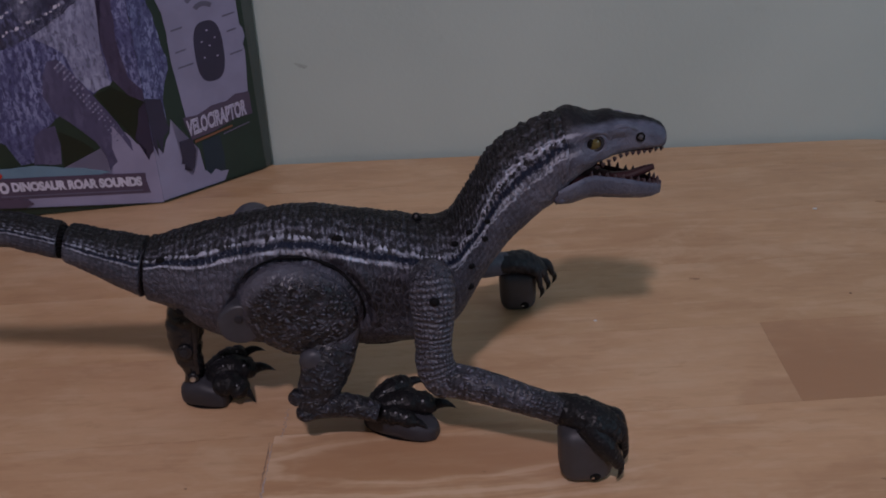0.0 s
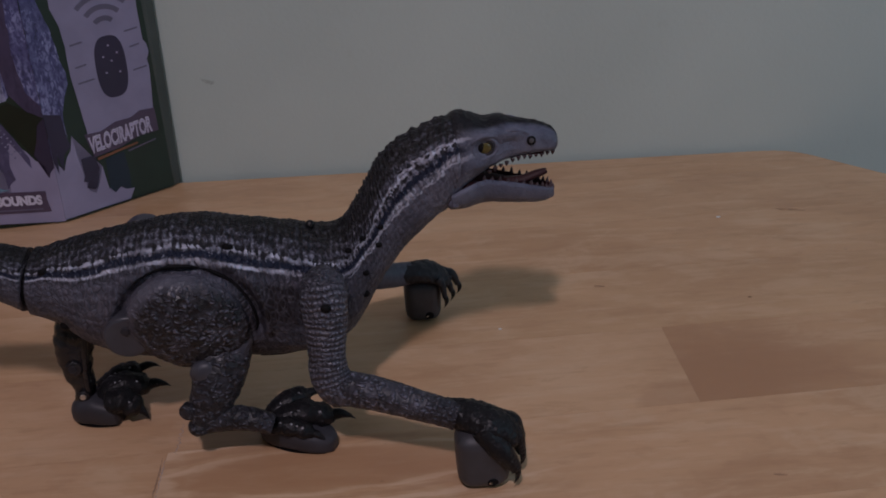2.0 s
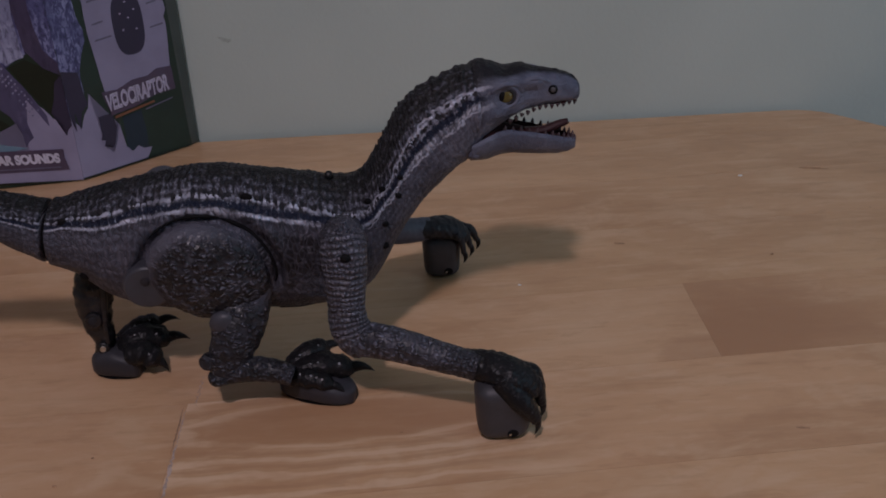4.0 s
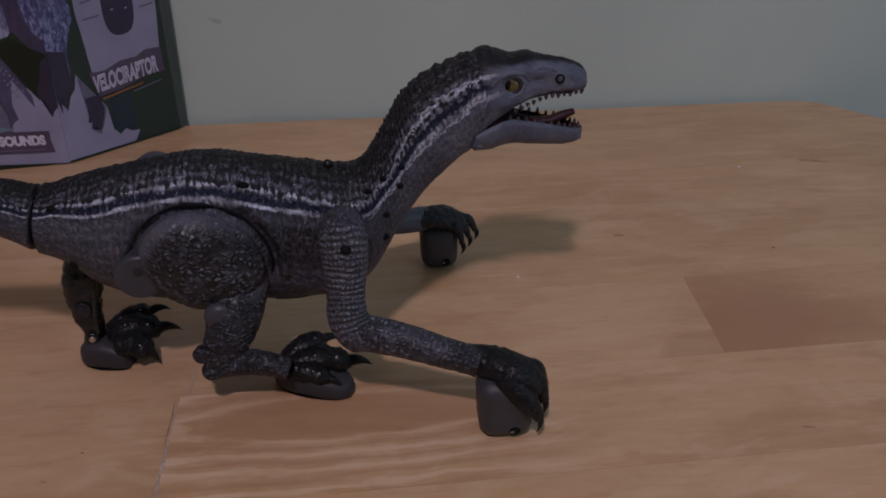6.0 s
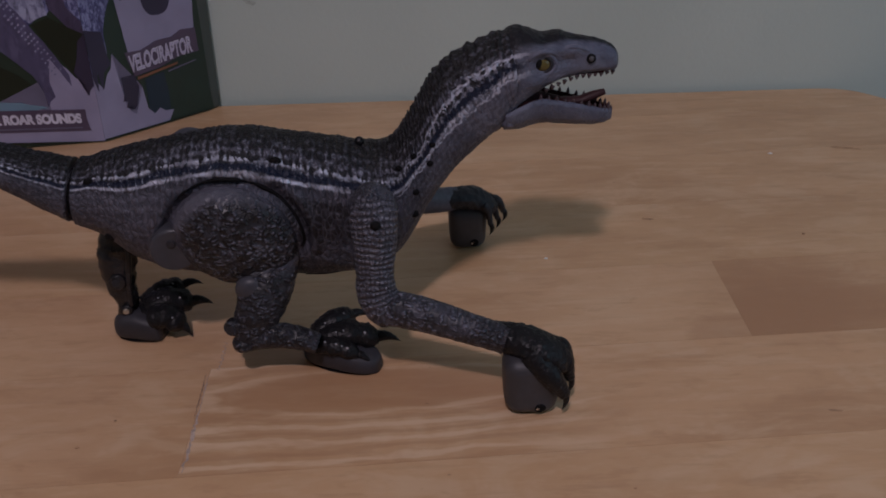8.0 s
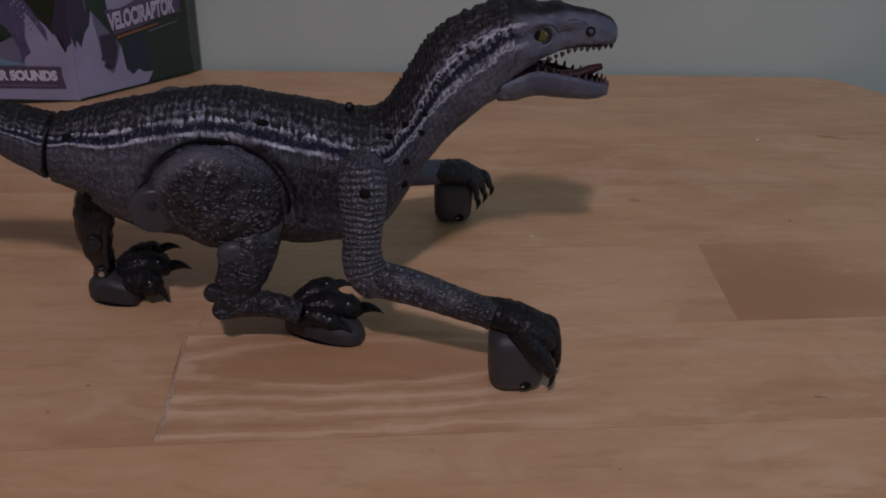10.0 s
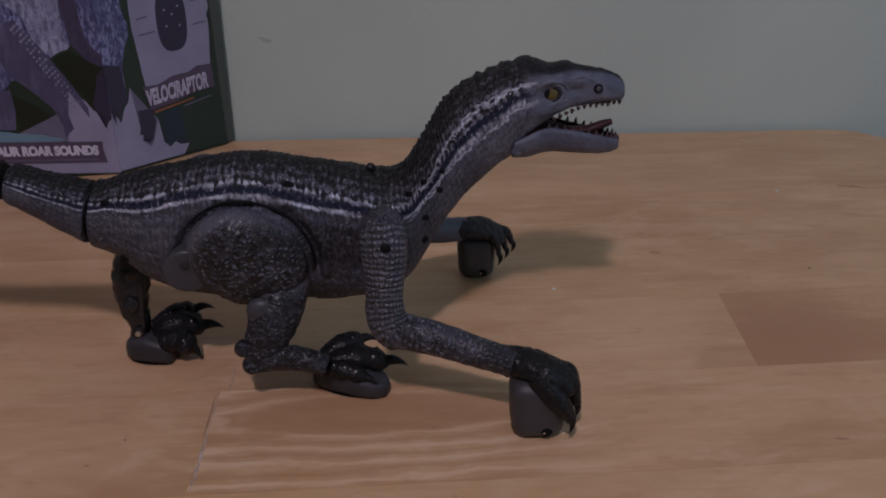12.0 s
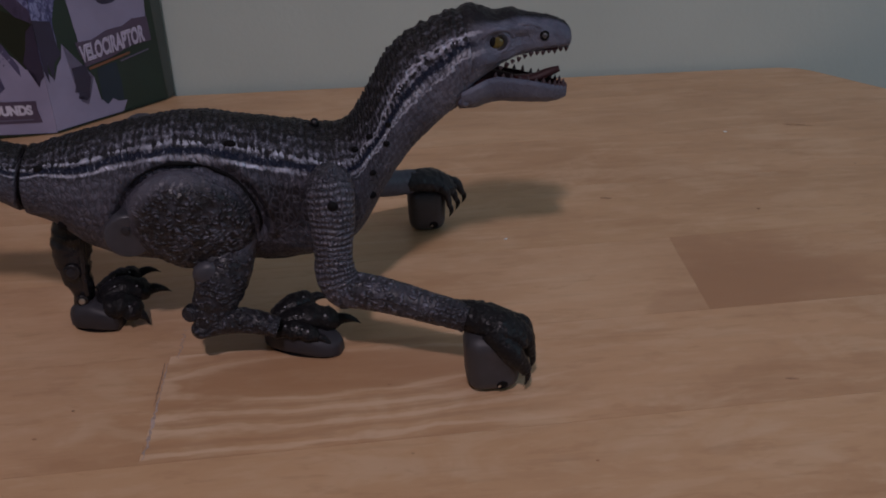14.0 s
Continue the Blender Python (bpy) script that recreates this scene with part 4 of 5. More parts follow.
jaw = under(part("lower_jaw", jaw_mesh(), None, None, "blue-grey open lower jaw"), toy)
jaw.data.materials.append(M["mouth"])
for poly in jaw.data.polygons:
    if len(poly.vertices) == 4 and min(i % 40 for i in poly.vertices) >= 25:
        poly.material_index = 1
bit("mouth_lining", tube("mouth_lining", [(0.106, HEAD_Y, 0.1365, 0.0125, 0.006), (0.116, HEAD_Y, 0.1385, 0.0125, 0.0065), (0.126, HEAD_Y, 0.1350, 0.0104, 0.0062), (0.142, HEAD_Y, 0.1320, 0.0085, 0.0046), (0.157, HEAD_Y, 0.1292, 0.006, 0.0030)], M["mouth"], 30, 20), None, jaw, "dark red mouth lining")
bit("tongue", tube("tongue", [(0.120, HEAD_Y, 0.1345, 0.0045, 0.0026), (0.136, HEAD_Y, 0.1352, 0.0040, 0.0026), (0.148, HEAD_Y, 0.1356, 0.0034, 0.0024), (0.157, HEAD_Y, 0.1385, 0.0028, 0.0023), (0.1625, HEAD_Y, 0.1402, 0.0016, 0.0016)], M["tongue"], 30, 18), None, jaw, "dark red raised tongue")
for sgn in (-1, 1):
    for i in range(12):
        f = i / 11
        x, zt, zb, w = catmull(JAW, (2.0 + 3.75 * f) / 6.0)
        y = HEAD_Y + sgn * (w - 0.0010)
        bit("tooth", cone_bm((x, y, zt - 0.001), (x + 0.0003, y, zt + 0.0019 + 0.0008 * ((i + 1) % 2)), 0.0011, 7), M["tooth"], jaw)
under(part("jaw_hinge", ball_bm((0.1092, HEAD_Y, 0.1282), (0.0064, 0.0146, 0.0056), 20), M["ridge"], None), toy)

# button on the back, screw holes
under(part("button", ball_bm((0.0292, mid(0.03), 0.1184), (0.0026, 0.0026, 0.0028), 18), M["black"], None, "small glossy black knob on the back"), toy)
for x, z, r in ((0.050, 0.110, 0.0021), (0.058, 0.1165, 0.0020), (0.0585, 0.097, 0.0021), (0.0665, 0.112, 0.0020), (0.0575, 0.083, 0.0026), (0.068, 0.122, 0.0018),
                (-0.0135, 0.118, 0.0032), (-0.103, 0.080, 0.0030), (-0.1095, 0.111, 0.0026)):
    under(part("screw_hole", ball_bm((x, flank(x, z), z), (r, 0.0012, r * 0.85), 12), M["hole"]), toy)


# hind legs
def lumps(scale, amp):
    return lambda run, ang, q: amp * noise.noise(q * scale) + amp * 0.6 * noise.noise(q * scale * 2.7)


def thigh_lumps(q):
    return 0.0009 * noise.noise(q * 240.0) + 0.0006 * noise.noise(q * 520.0)


def thigh(cx, cy, cz, size):
    bm = ball_bm((0, 0, 0), (1, 1, 1), 110)
    turn = Matrix.Rotation(radians(24), 3, "Y")
    for v in bm.verts:
        c = v.co.copy()
        y = math.copysign(abs(c.y) ** 0.8, c.y)
        q = turn @ Vector((c.x * 0.0325, 0, c.z * 0.0265))
        q = Vector((cx + q.x * size, cy + y * 0.0145 * size, cz + q.z * size))
        q += c.normalized() * thigh_lumps(q)
        v.co = q
    return under(part("thigh", bm, M["thigh"], None, "dark scaly rounded thigh"), toy)


def toe(name, base, tip, r, parent, claw, arch=0.55):
    """A black knuckled toe with a row of pale beads and a hooked claw."""
    base, tip = Vector(base), Vector(tip)

    def along(f):
        return base.lerp(tip, f) + Vector((0, 0, r * arch * math.sin(math.pi * f)))

    rows = []
    for f, k in ((0, 0.85), (0.14, 1.02), (0.34, 0.98), (0.5, 1.08), (0.66, 0.9), (0.82, 0.92), (1.0, 0.50)):
        p = along(f)
        rows.append((p.x, p.y, p.z, r * k * 1.08, r * k * 0.86))
    me = tube(name, rows, M["black"], 36, 20, lumps(430, 0.0008))
    me.materials.append(M["bead"])
    bm = bmesh.new()
    bm.from_mesh(me)
    for i in range(6):
        p = along(0.18 + 0.12 * i) + Vector((0, -r * 0.62, r * 0.62))
        for v in bmesh.ops.create_icosphere(bm, subdivisions=1, radius=0.00072 + 0.0002 * (i % 2), matrix=Matrix.Translation(p))["verts"]:
            for face in v.link_faces:
                face.material_index, face.smooth = 1, True
    bm.to_mesh(me)
    bm.free()
    ob = bit(name, me, None, parent)
    c = Vector(claw)
    bit("claw", cone_bm(tip - (tip - base).normalized() * r * 0.5, tip + c * 0.9, r * 0.50, 12, (0.0006, 0, 0.0032)), M["black"], parent)
    return ob


def foot(px, py, heading, parent_label, toes, length=0.040, width=0.013, height=0.013, blunt=True):
    """A grey flat-soled roller shoe under black toes."""
    ca, sa = math.cos(heading), math.sin(heading)
    n, m = 30, 36
    rings, uvs = [], []
    for i in range(n):
        f = i / (n - 1)
        # round heel, flat-cut front
        back = max(0.0, 1.0 - f / 0.42)
        front = max(0.0, (f - 0.55) / 0.45)
        w = width * math.sqrt(max(0.02, 1.0 - 0.97 * back ** 2.6)) * (1.0 - 0.20 * front ** 3 if blunt else math.sqrt(max(0.04, 1.0 - 0.90 * front ** 2.4)))
        h = height * (1.0 - 0.45 * back ** 2.2) * (1.0 - 0.20 * front if blunt else 1.0 - 0.50 * front ** 1.3)
        d = (f - 0.5) * length
        ring, uv = [], []
        for j in range(m):
            a = 2 * math.pi * j / m
            y = w * math.copysign(abs(math.cos(a)) ** 0.62, math.cos(a))
            up = math.sin(a)
            z = h * (0.5 + 0.5 * (up ** 0.75)) if up > 0 else h * (0.5 - 0.5 * abs(up) ** 0.34)
            y *= 1.0 - 0.10 * max(0.0, -up)
            ring.append(Vector((px + d * ca - y * sa, py + d * sa + y * ca, z + 0.0002)))
            uv.append((d, j / m))
        rings.append(ring)
        uvs.append(uv)
    shoe = under(part("foot", grid_mesh("foot", rings, uvs, M["grey"]), None, None, parent_label), toy)
    sole = [(px + (f - 0.5) * length * ca, py + (f - 0.5) * length * sa, 0.0007, width * k, 0.0006) for f, k in ((0.10, 0.5), (0.2, 0.78), (0.5, 0.93), (0.85, 0.80 if blunt else 0.68), (0.96, 0.66 if blunt else 0.35))]
    bit("sole", tube("sole", sole, M["hole"], 24, 24, None, (-sa, ca, 0), 0.7), None, shoe, "thin black sole")
    for b, t, r, c in toes:
        toe("toe", b, t, r, shoe, c)
    b = Vector(toes[1][0]) * 0.7 + Vector(toes[1][1]) * 0.3
    bit("instep", ball_bm((b.x - 0.001, b.y, b.z - 0.0005), (0.0125, 0.0115, 0.0066), 30, lambda q: 0.0011 * noise.noise(q * 420.0)), M["black"], shoe, "black lumpy instep")
    return shoe


R_Y = 0.478
thigh(-0.0365, R_Y, 0.0818, 1.0)
for x, y, z, r, sgn in ((-0.0690, 0.4800, 0.0775, 0.0128, -1), (-0.0705, 0.5480, 0.0985, 0.0142, 1)):
    rows = [(x + 0.12 * d, y + sgn * d, z - 0.05 * d, r * k, r * k) for d, k in ((-0.008, 0.9), (0.002, 1.0), (0.0060, 1.0), (0.0078, 0.93), (0.0083, 0.80), (0.0085, 0.4), (0.0086, 0.05))]
    under(part("hip_joint", tube("hip_joint", rows, M["joint"], 40, 56, None, (1, 0, 0)), None, None, "smooth grey round hip joint"), toy)
under(part("screw", disc_bm((-0.0688, 0.4712, 0.0815), (-0.12, -1, 0.05), 0.0024, 0.0016, 16), M["dark"]), toy)
shank = [(-0.0215, 0.481, 0.0740, 0.0100, 0.0168), (-0.0225, 0.4775, 0.0640, 0.0105, 0.0172), (-0.0235, 0.471, 0.0540, 0.0105, 0.0152), (-0.0262, 0.466, 0.0450, 0.0095, 0.0128), (-0.0300, 0.464, 0.0365, 0.0085, 0.0112), (-0.0335, 0.463, 0.0295, 0.0072, 0.0088), (-0.0360, 0.463, 0.0250, 0.0055, 0.0056)]
under(part("lower_leg", tube("lower_leg", shank, M["shank"], 60, 40, lumps(260, 0.0007)), None, None, "scaly grey lower leg"), toy)
under(part("knee_cap", ball_bm((-0.0300, 0.4660, 0.0560), (0.0082, 0.0055, 0.0078), 24, lambda q: 0.0004 * noise.noise(q * 200.0)), M["joint"], None, "smooth grey upper end of the lower leg"), toy)
hock = under(part("ankle_joint", disc_bm((-0.0408, 0.4605, 0.0362), (-0.3, -1, 0.1), 0.0046, 0.006, 24), M["shank"]), toy)
bit("hollow", disc_bm((-0.0414, 0.4574, 0.0364), (-0.3, -1, 0.1), 0.0022, 0.0006, 18), M["dark"], hock)
under(part("ankle_joint", ball_bm((-0.0365, 0.4615, 0.0252), (0.0062, 0.0070, 0.0052), 24, lambda q: 0.0004 * noise.noise(q * 400.0)), M["shank"]), toy)
under(part("metatarsus", tube("metatarsus", [(-0.036, 0.463, 0.0250, 0.006, 0.0055), (-0.022, 0.462, 0.0285, 0.0066, 0.0072), (-0.008, 0.461, 0.0275, 0.0066, 0.0066), (0.003, 0.460, 0.0235, 0.0065, 0.0052)], M["shank"], 30, 22, lumps(320, 0.0005)), None), toy)
foot(0.0145, 0.4742, radians(-24), "grey roller foot with black clawed toes", [
    ((-0.001, 0.4690, 0.0165), (0.0240, 0.4630, 0.0125), 0.0056, (0.0095, -0.0015, -0.0100)),
    ((0.003, 0.4735, 0.0165), (0.035, 0.4765, 0.0135), 0.0078, (0.0140, 0.0005, -0.0030)),
    ((0.000, 0.4765, 0.0170), (0.0205, 0.4900, 0.0215), 0.0064, (0.011, 0.004, -0.0045))], 0.0460, 0.0115, 0.0165, False)

# the other hind leg
thigh(-0.060, 0.541, 0.0900, 0.85)
shank2 = [(-0.100, 0.527, 0.078, 0.008, 0.0125), (-0.108, 0.523, 0.066, 0.0085, 0.0115), (-0.1118, 0.519, 0.054, 0.0085, 0.0115), (-0.1135, 0.516, 0.044, 0.0075, 0.0098), (-0.1132, 0.5145, 0.035, 0.0066, 0.0085), (-0.1115, 0.5135, 0.026, 0.0058, 0.0066), (-0.1112, 0.513, 0.017, 0.0056, 0.0056), (-0.1115, 0.513, 0.011, 0.006, 0.0055)]
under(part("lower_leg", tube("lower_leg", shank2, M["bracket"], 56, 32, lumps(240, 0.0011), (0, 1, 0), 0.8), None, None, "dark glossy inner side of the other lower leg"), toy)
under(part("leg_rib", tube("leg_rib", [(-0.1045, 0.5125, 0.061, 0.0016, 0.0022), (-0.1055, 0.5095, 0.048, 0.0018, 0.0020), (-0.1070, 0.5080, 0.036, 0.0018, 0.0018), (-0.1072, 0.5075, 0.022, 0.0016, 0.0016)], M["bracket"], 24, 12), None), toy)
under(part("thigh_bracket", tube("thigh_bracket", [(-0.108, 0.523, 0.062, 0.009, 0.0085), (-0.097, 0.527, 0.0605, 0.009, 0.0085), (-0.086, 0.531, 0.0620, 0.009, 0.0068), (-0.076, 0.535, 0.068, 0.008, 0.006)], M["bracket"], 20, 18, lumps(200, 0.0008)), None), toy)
for x, z, r, d in ((-0.1128, 0.0385, 0.0048, 0.5072), (-0.1108, 0.0190, 0.0036, 0.5078)):
    boss = under(part("screw_boss", disc_bm((x, d, z), (0.1, -1, 0.1), r, 0.004, 22), M["bracket"]), toy)
    bit("screw", disc_bm((x, d - 0.0019, z + 0.0002), (0.1, -1, 0.1), r * 0.5, 0.0012, 14), M["metal"] if r < 0.004 else M["dark"], boss)
foot(-0.1055, 0.5125, radians(-14), "grey roller foot with black clawed toes", [
    ((-0.0965, 0.5070, 0.0135), (-0.0800, 0.5050, 0.0078), 0.0082, (0.006, -0.002, -0.0065)),
    ((-0.100, 0.514, 0.0165), (-0.0755, 0.5190, 0.0145), 0.0080, (0.0135, 0.002, -0.0020)),
    ((-0.103, 0.518, 0.0165), (-0.0815, 0.5290, 0.0215), 0.0062, (0.0125, 0.003, -0.0015))], 0.0310, 0.0120, 0.0175)

# near arm
under(part("shoulder", ball_bm((0.036, 0.4745, 0.097), (0.0125, 0.012, 0.0135), 36, thigh_lumps), M["arm"], None), toy)
upper = [(0.036, 0.467, 0.104, 0.0085, 0.0105), (0.0365, 0.463, 0.097, 0.0095, 0.0122), (0.0365, 0.459, 0.084, 0.0095, 0.0112), (0.036, 0.456, 0.070, 0.009, 0.0098), (0.0365, 0.453, 0.059, 0.009, 0.0105), (0.040, 0.451, 0.0515, 0.009, 0.0105), (0.045, 0.450, 0.0490, 0.0085, 0.0095)]
under(part("upper_arm", tube("upper_arm", upper, M["arm"], 60, 36, lumps(300, 0.0004)), None, None, "pale-lined scaly grey upper arm"), toy)
under(part("screw_hole", ball_bm((0.0375, 0.4535, 0.0975), (0.0029, 0.002, 0.0026), 12), M["hole"]), toy)
under(part("screw_hole", ball_bm((0.0355, 0.4475, 0.0645), (0.0019, 0.0015, 0.0018), 12), M["hole"]), toy)
fore = [(0.038, 0.4505, 0.0500, 0.0085, 0.0095), (0.048, 0.449, 0.0503, 0.0085, 0.0098), (0.062, 0.445, 0.0487, 0.0084, 0.0092), (0.080, 0.440, 0.0446, 0.0078, 0.0084), (0.096, 0.436, 0.0405, 0.0068, 0.0078), (0.102, 0.434, 0.0390, 0.0068, 0.0078)]
under(part("forearm", tube("forearm", fore, M["forearm"], 60, 32, lumps(300, 0.0004)), None, None, "pale-lined scaly grey forearm"), toy)


def hand(ox, oy, flip, reach, label, material="black"):
    """A black hand whose claws droop over a grey roller housing that stands on the table."""
    rows = [(ox - 0.024, oy + 0.0105 * flip, 0.0405, 0.0052, 0.0058), (ox - 0.016, oy + 0.008 * flip, 0.0390, 0.0070, 0.0076), (ox - 0.006, oy + 0.004 * flip, 0.0385, 0.0098, 0.0084), (ox + 0.004, oy, 0.0362, 0.0118, 0.0082), (ox + 0.012, oy - 0.001 * flip, 0.0315, 0.0108, 0.0072), (ox + 0.0165, oy - 0.001 * flip, 0.0265, 0.0080, 0.0052)]
    if flip < 0:
        rows = [(x, y, z, a * 0.92, b * 0.84) for x, y, z, a, b in rows]
    ob = under(part("hand", tube("hand", rows, M[material], 60, 44, lumps(360, 0.0010)), None, None, label), toy)
    for k, dy in enumerate((-0.008, -0.001, 0.006)):
        b = Vector((ox + 0.009, oy + dy, 0.0345))
        m = Vector((ox + 0.0180, oy + dy * 1.15, 0.0265 + 0.002 * k))
        e = Vector((ox + 0.0200 + 0.001 * k, oy + dy * 1.2, 0.0265 - 0.0125 * reach + 0.003 * k))
        if k == 0 and flip > 0:
            b, m, e = Vector((ox - 0.001, oy - 0.0050, 0.0370)), Vector((ox + 0.0100, oy - 0.0118, 0.0255)), Vector((ox + 0.0165, oy - 0.0120, 0.0150))
        if flip < 0:
            m = Vector((ox + 0.0125 + 0.004 * k, oy + dy, 0.0300))
            e = Vector((ox + 0.0145 + 0.0052 * k, oy + dy * 1.1, 0.0195 + 0.001 * k))
        slim = (1.3 if k == 0 else 1.05) if flip > 0 else (0.62 + 0.05 * k)
        bit("finger", tube("finger", [(*b, 0.0052 * slim, 0.0050 * slim), (*b.lerp(m, 0.6), 0.0052 * slim, 0.0049 * slim), (*m, 0.0045 * slim, 0.0042 * slim), (*e, 0.0028 * slim, 0.0026 * slim)], M[material], 24, 14, lumps(430, 0.0004)), None, ob)
        bit("claw", cone_bm(e + Vector((0, 0, 0.001)), (e.x - 0.001, e.y, e.z - 0.0105 * reach), 0.0021, 9, (0.0015, 0, 0)), M["black"], ob)
    return ob


def housing(cx, cy, w, d, h, label):
    bm = bmesh.new()
    bmesh.ops.create_cube(bm, size=1)
    for v in bm.verts:
        v.co = Vector((cx + v.co.x * w * (1.0 if v.co.z > 0 else 0.9), cy + v.co.y * d, h / 2 + 0.0002 + v.co.z * h))
    bmesh.ops.bevel(bm, geom=bm.edges[:], offset=min(w, d) * 0.33, segments=5, affect="EDGES", profile=0.5)
    ob = under(part("roller_housing", bm, M["housing"], None, label), toy)
    bit("screw_recess", disc_bm((cx + 0.004, cy - d * 0.47, 0.0062), (0.1, -1, -0.3), 0.0030, 0.0016, 16), M["hole"], ob)
    bit("screw", ball_bm((cx + 0.0025, cy - d * 0.5, 0.0062), (0.0010, 0.0006, 0.0010), 10), M["metal"], ob)
    return ob


hand(0.114, 0.4305, 1, 1, "black glossy clawed hand")
housing(0.1145, 0.4305, 0.0300, 0.024, 0.034, "grey rounded roller housing under the hand")

# far arm
under(part("shoulder", ball_bm((0.040, 0.538, 0.086), (0.0125, 0.012, 0.0135), 30, thigh_lumps), M["arm"], None), toy)
under(part("upper_arm", tube("upper_arm", [(0.040, 0.544, 0.088, 0.009, 0.010), (0.041, 0.556, 0.076, 0.009, 0.010), (0.044, 0.568, 0.060, 0.009, 0.0095), (0.050, 0.578, 0.049, 0.0085, 0.009)], M["arm"], 40, 28, lumps(300, 0.0004)), None), toy)
under(part("forearm", tube("forearm", [(0.046, 0.575, 0.050, 0.0085, 0.0095), (0.060, 0.586, 0.0445, 0.0080, 0.0092), (0.073, 0.594, 0.040, 0.0078, 0.0088), (0.086, 0.600, 0.038, 0.0072, 0.0080)], M["sleeve"], 40, 26, lumps(300, 0.0004)), None), toy)
hand(0.0955, 0.604, -1, 0.75, "dark grey clawed hand of the far arm", "dark")
housing(0.095, 0.606, 0.0265, 0.022, 0.031, "dark grey rounded roller housing under the far hand")

# ---- the toy's box: a front face and an angled side panel, both printed ----
FX, FY, CX, CY, BOX_H = -0.203, 0.808, -0.1215, 0.879, 0.345
TURN = 0.15
PRINT = {
    "green": printed("dark_green_print", (0.018, 0.036, 0.026)),
    "lav": printed("pale_lavender_print", (0.292, 0.275, 0.41)),
    "limb": printed("dim_purple_print", (0.058, 0.048, 0.098), (0.070, 0.060, 0.115), 160.0, 0.32, 0.3),
    "night": printed("night_blue_print", (0.014, 0.028, 0.046)),
    "panel": printed("lavender_panel_print", (0.27, 0.255, 0.38)),
    "hide": printed("blue_grey_hide_print", (0.076, 0.080, 0.195), (0.245, 0.265, 0.46), 420.0),
    "pale_hide": printed("pale_hide_print", (0.205, 0.212, 0.34), (0.33, 0.345, 0.50), 360.0),
    "shade_hide": printed("purple_hide_print", (0.080, 0.074, 0.148), (0.105, 0.098, 0.185), 120.0, 0.32, 0.25),
    "dusk": printed("dusk_blue_hide_print", (0.050, 0.054, 0.105), (0.13, 0.14, 0.27), 300.0),
    "deep": printed("deep_purple_print", (0.034, 0.029, 0.060)),
    "water": printed("turquoise_print", (0.15, 0.25, 0.34)),
    "plum": printed("plum_banner_print", (0.085, 0.062, 0.105)),
    "letter": printed("white_letter_print", (0.60, 0.58, 0.70)),
    "mauve": printed("mauve_letter_print", (0.42, 0.38, 0.55)),
    "rust": printed("rust_stripe_print", (0.20, 0.09, 0.05)),
    "red": printed("red_print", (0.45, 0.04, 0.03)),
    "line": printed("grey_line_print", (0.13, 0.12, 0.18)),
    "rim": printed("grey_green_edge_print", (0.070, 0.085, 0.078)),
    "black": printed("green_black_print", (0.010, 0.018, 0.011)),
}
carton = thing("toy_box", (-0.32, 0.84, 0.0), "dark green printed cardboard toy box standing against the wall", "box")
bm = bmesh.new()
foot_line = [(-0.47, FY - TURN * (FX + 0.47)), (FX, FY), (CX, CY), (CX + 0.0052, 0.8880), (-0.47, 0.888)]
base = [bm.verts.new((x, y, 0.0006)) for x, y in foot_line]
roof = [bm.verts.new((x, y, BOX_H)) for x, y in foot_line]
bm.faces.new(base[::-1])
bm.faces.new(roof)
for i in range(5):
    bm.faces.new((base[i], base[(i + 1) % 5], roof[(i + 1) % 5], roof[i]))
bmesh.ops.bevel(bm, geom=bm.edges[:], offset=0.0012, segments=2, affect="EDGES", profile=0.5)
shell = under(part("carton", bm, PRINT["green"], None, "dark green cardboard", False), carton)
shell.data.materials.append(PRINT["rim"])
for poly in shell.data.polygons:
    if poly.normal.x > 0.76 and abs(poly.normal.z) < 0.3:
        poly.material_index = 1

ALONG = Vector((1, TURN, 0)).normalized()
AHEAD = ALONG.cross(Vector((0, 0, 1)))
FRONT = Matrix(((ALONG.x, 0, AHEAD.x, FX), (ALONG.y, 0, AHEAD.y, FY), (0, 1, 0, 0), (0, 0, 0, 1)))


def on_front(x, z):
    """The artwork is drawn square to the wall; this lays it on the front, which is turned a little towards the room."""
    f = 1.0
    for _ in range(4):
        px = 0.041 + (x - 0.041) * f
        f = (FY + TURN * (px - FX) - 0.04) / 0.766
    px, pz = 0.041 + (x - 0.041) * f, 0.347 + (z - 0.347) * f
    return (px - FX) / ALONG.x, max(pz, 0.0012)



DIR = Vector((CX - FX, CY - FY, 0)).normalized()
OUT = DIR.cross(Vector((0, 0, 1)))
SIDE = Matrix(((DIR.x, 0, OUT.x, FX), (DIR.y, 0, OUT.y, FY), (0, 1, 0, 0), (0, 0, 0, 1)))


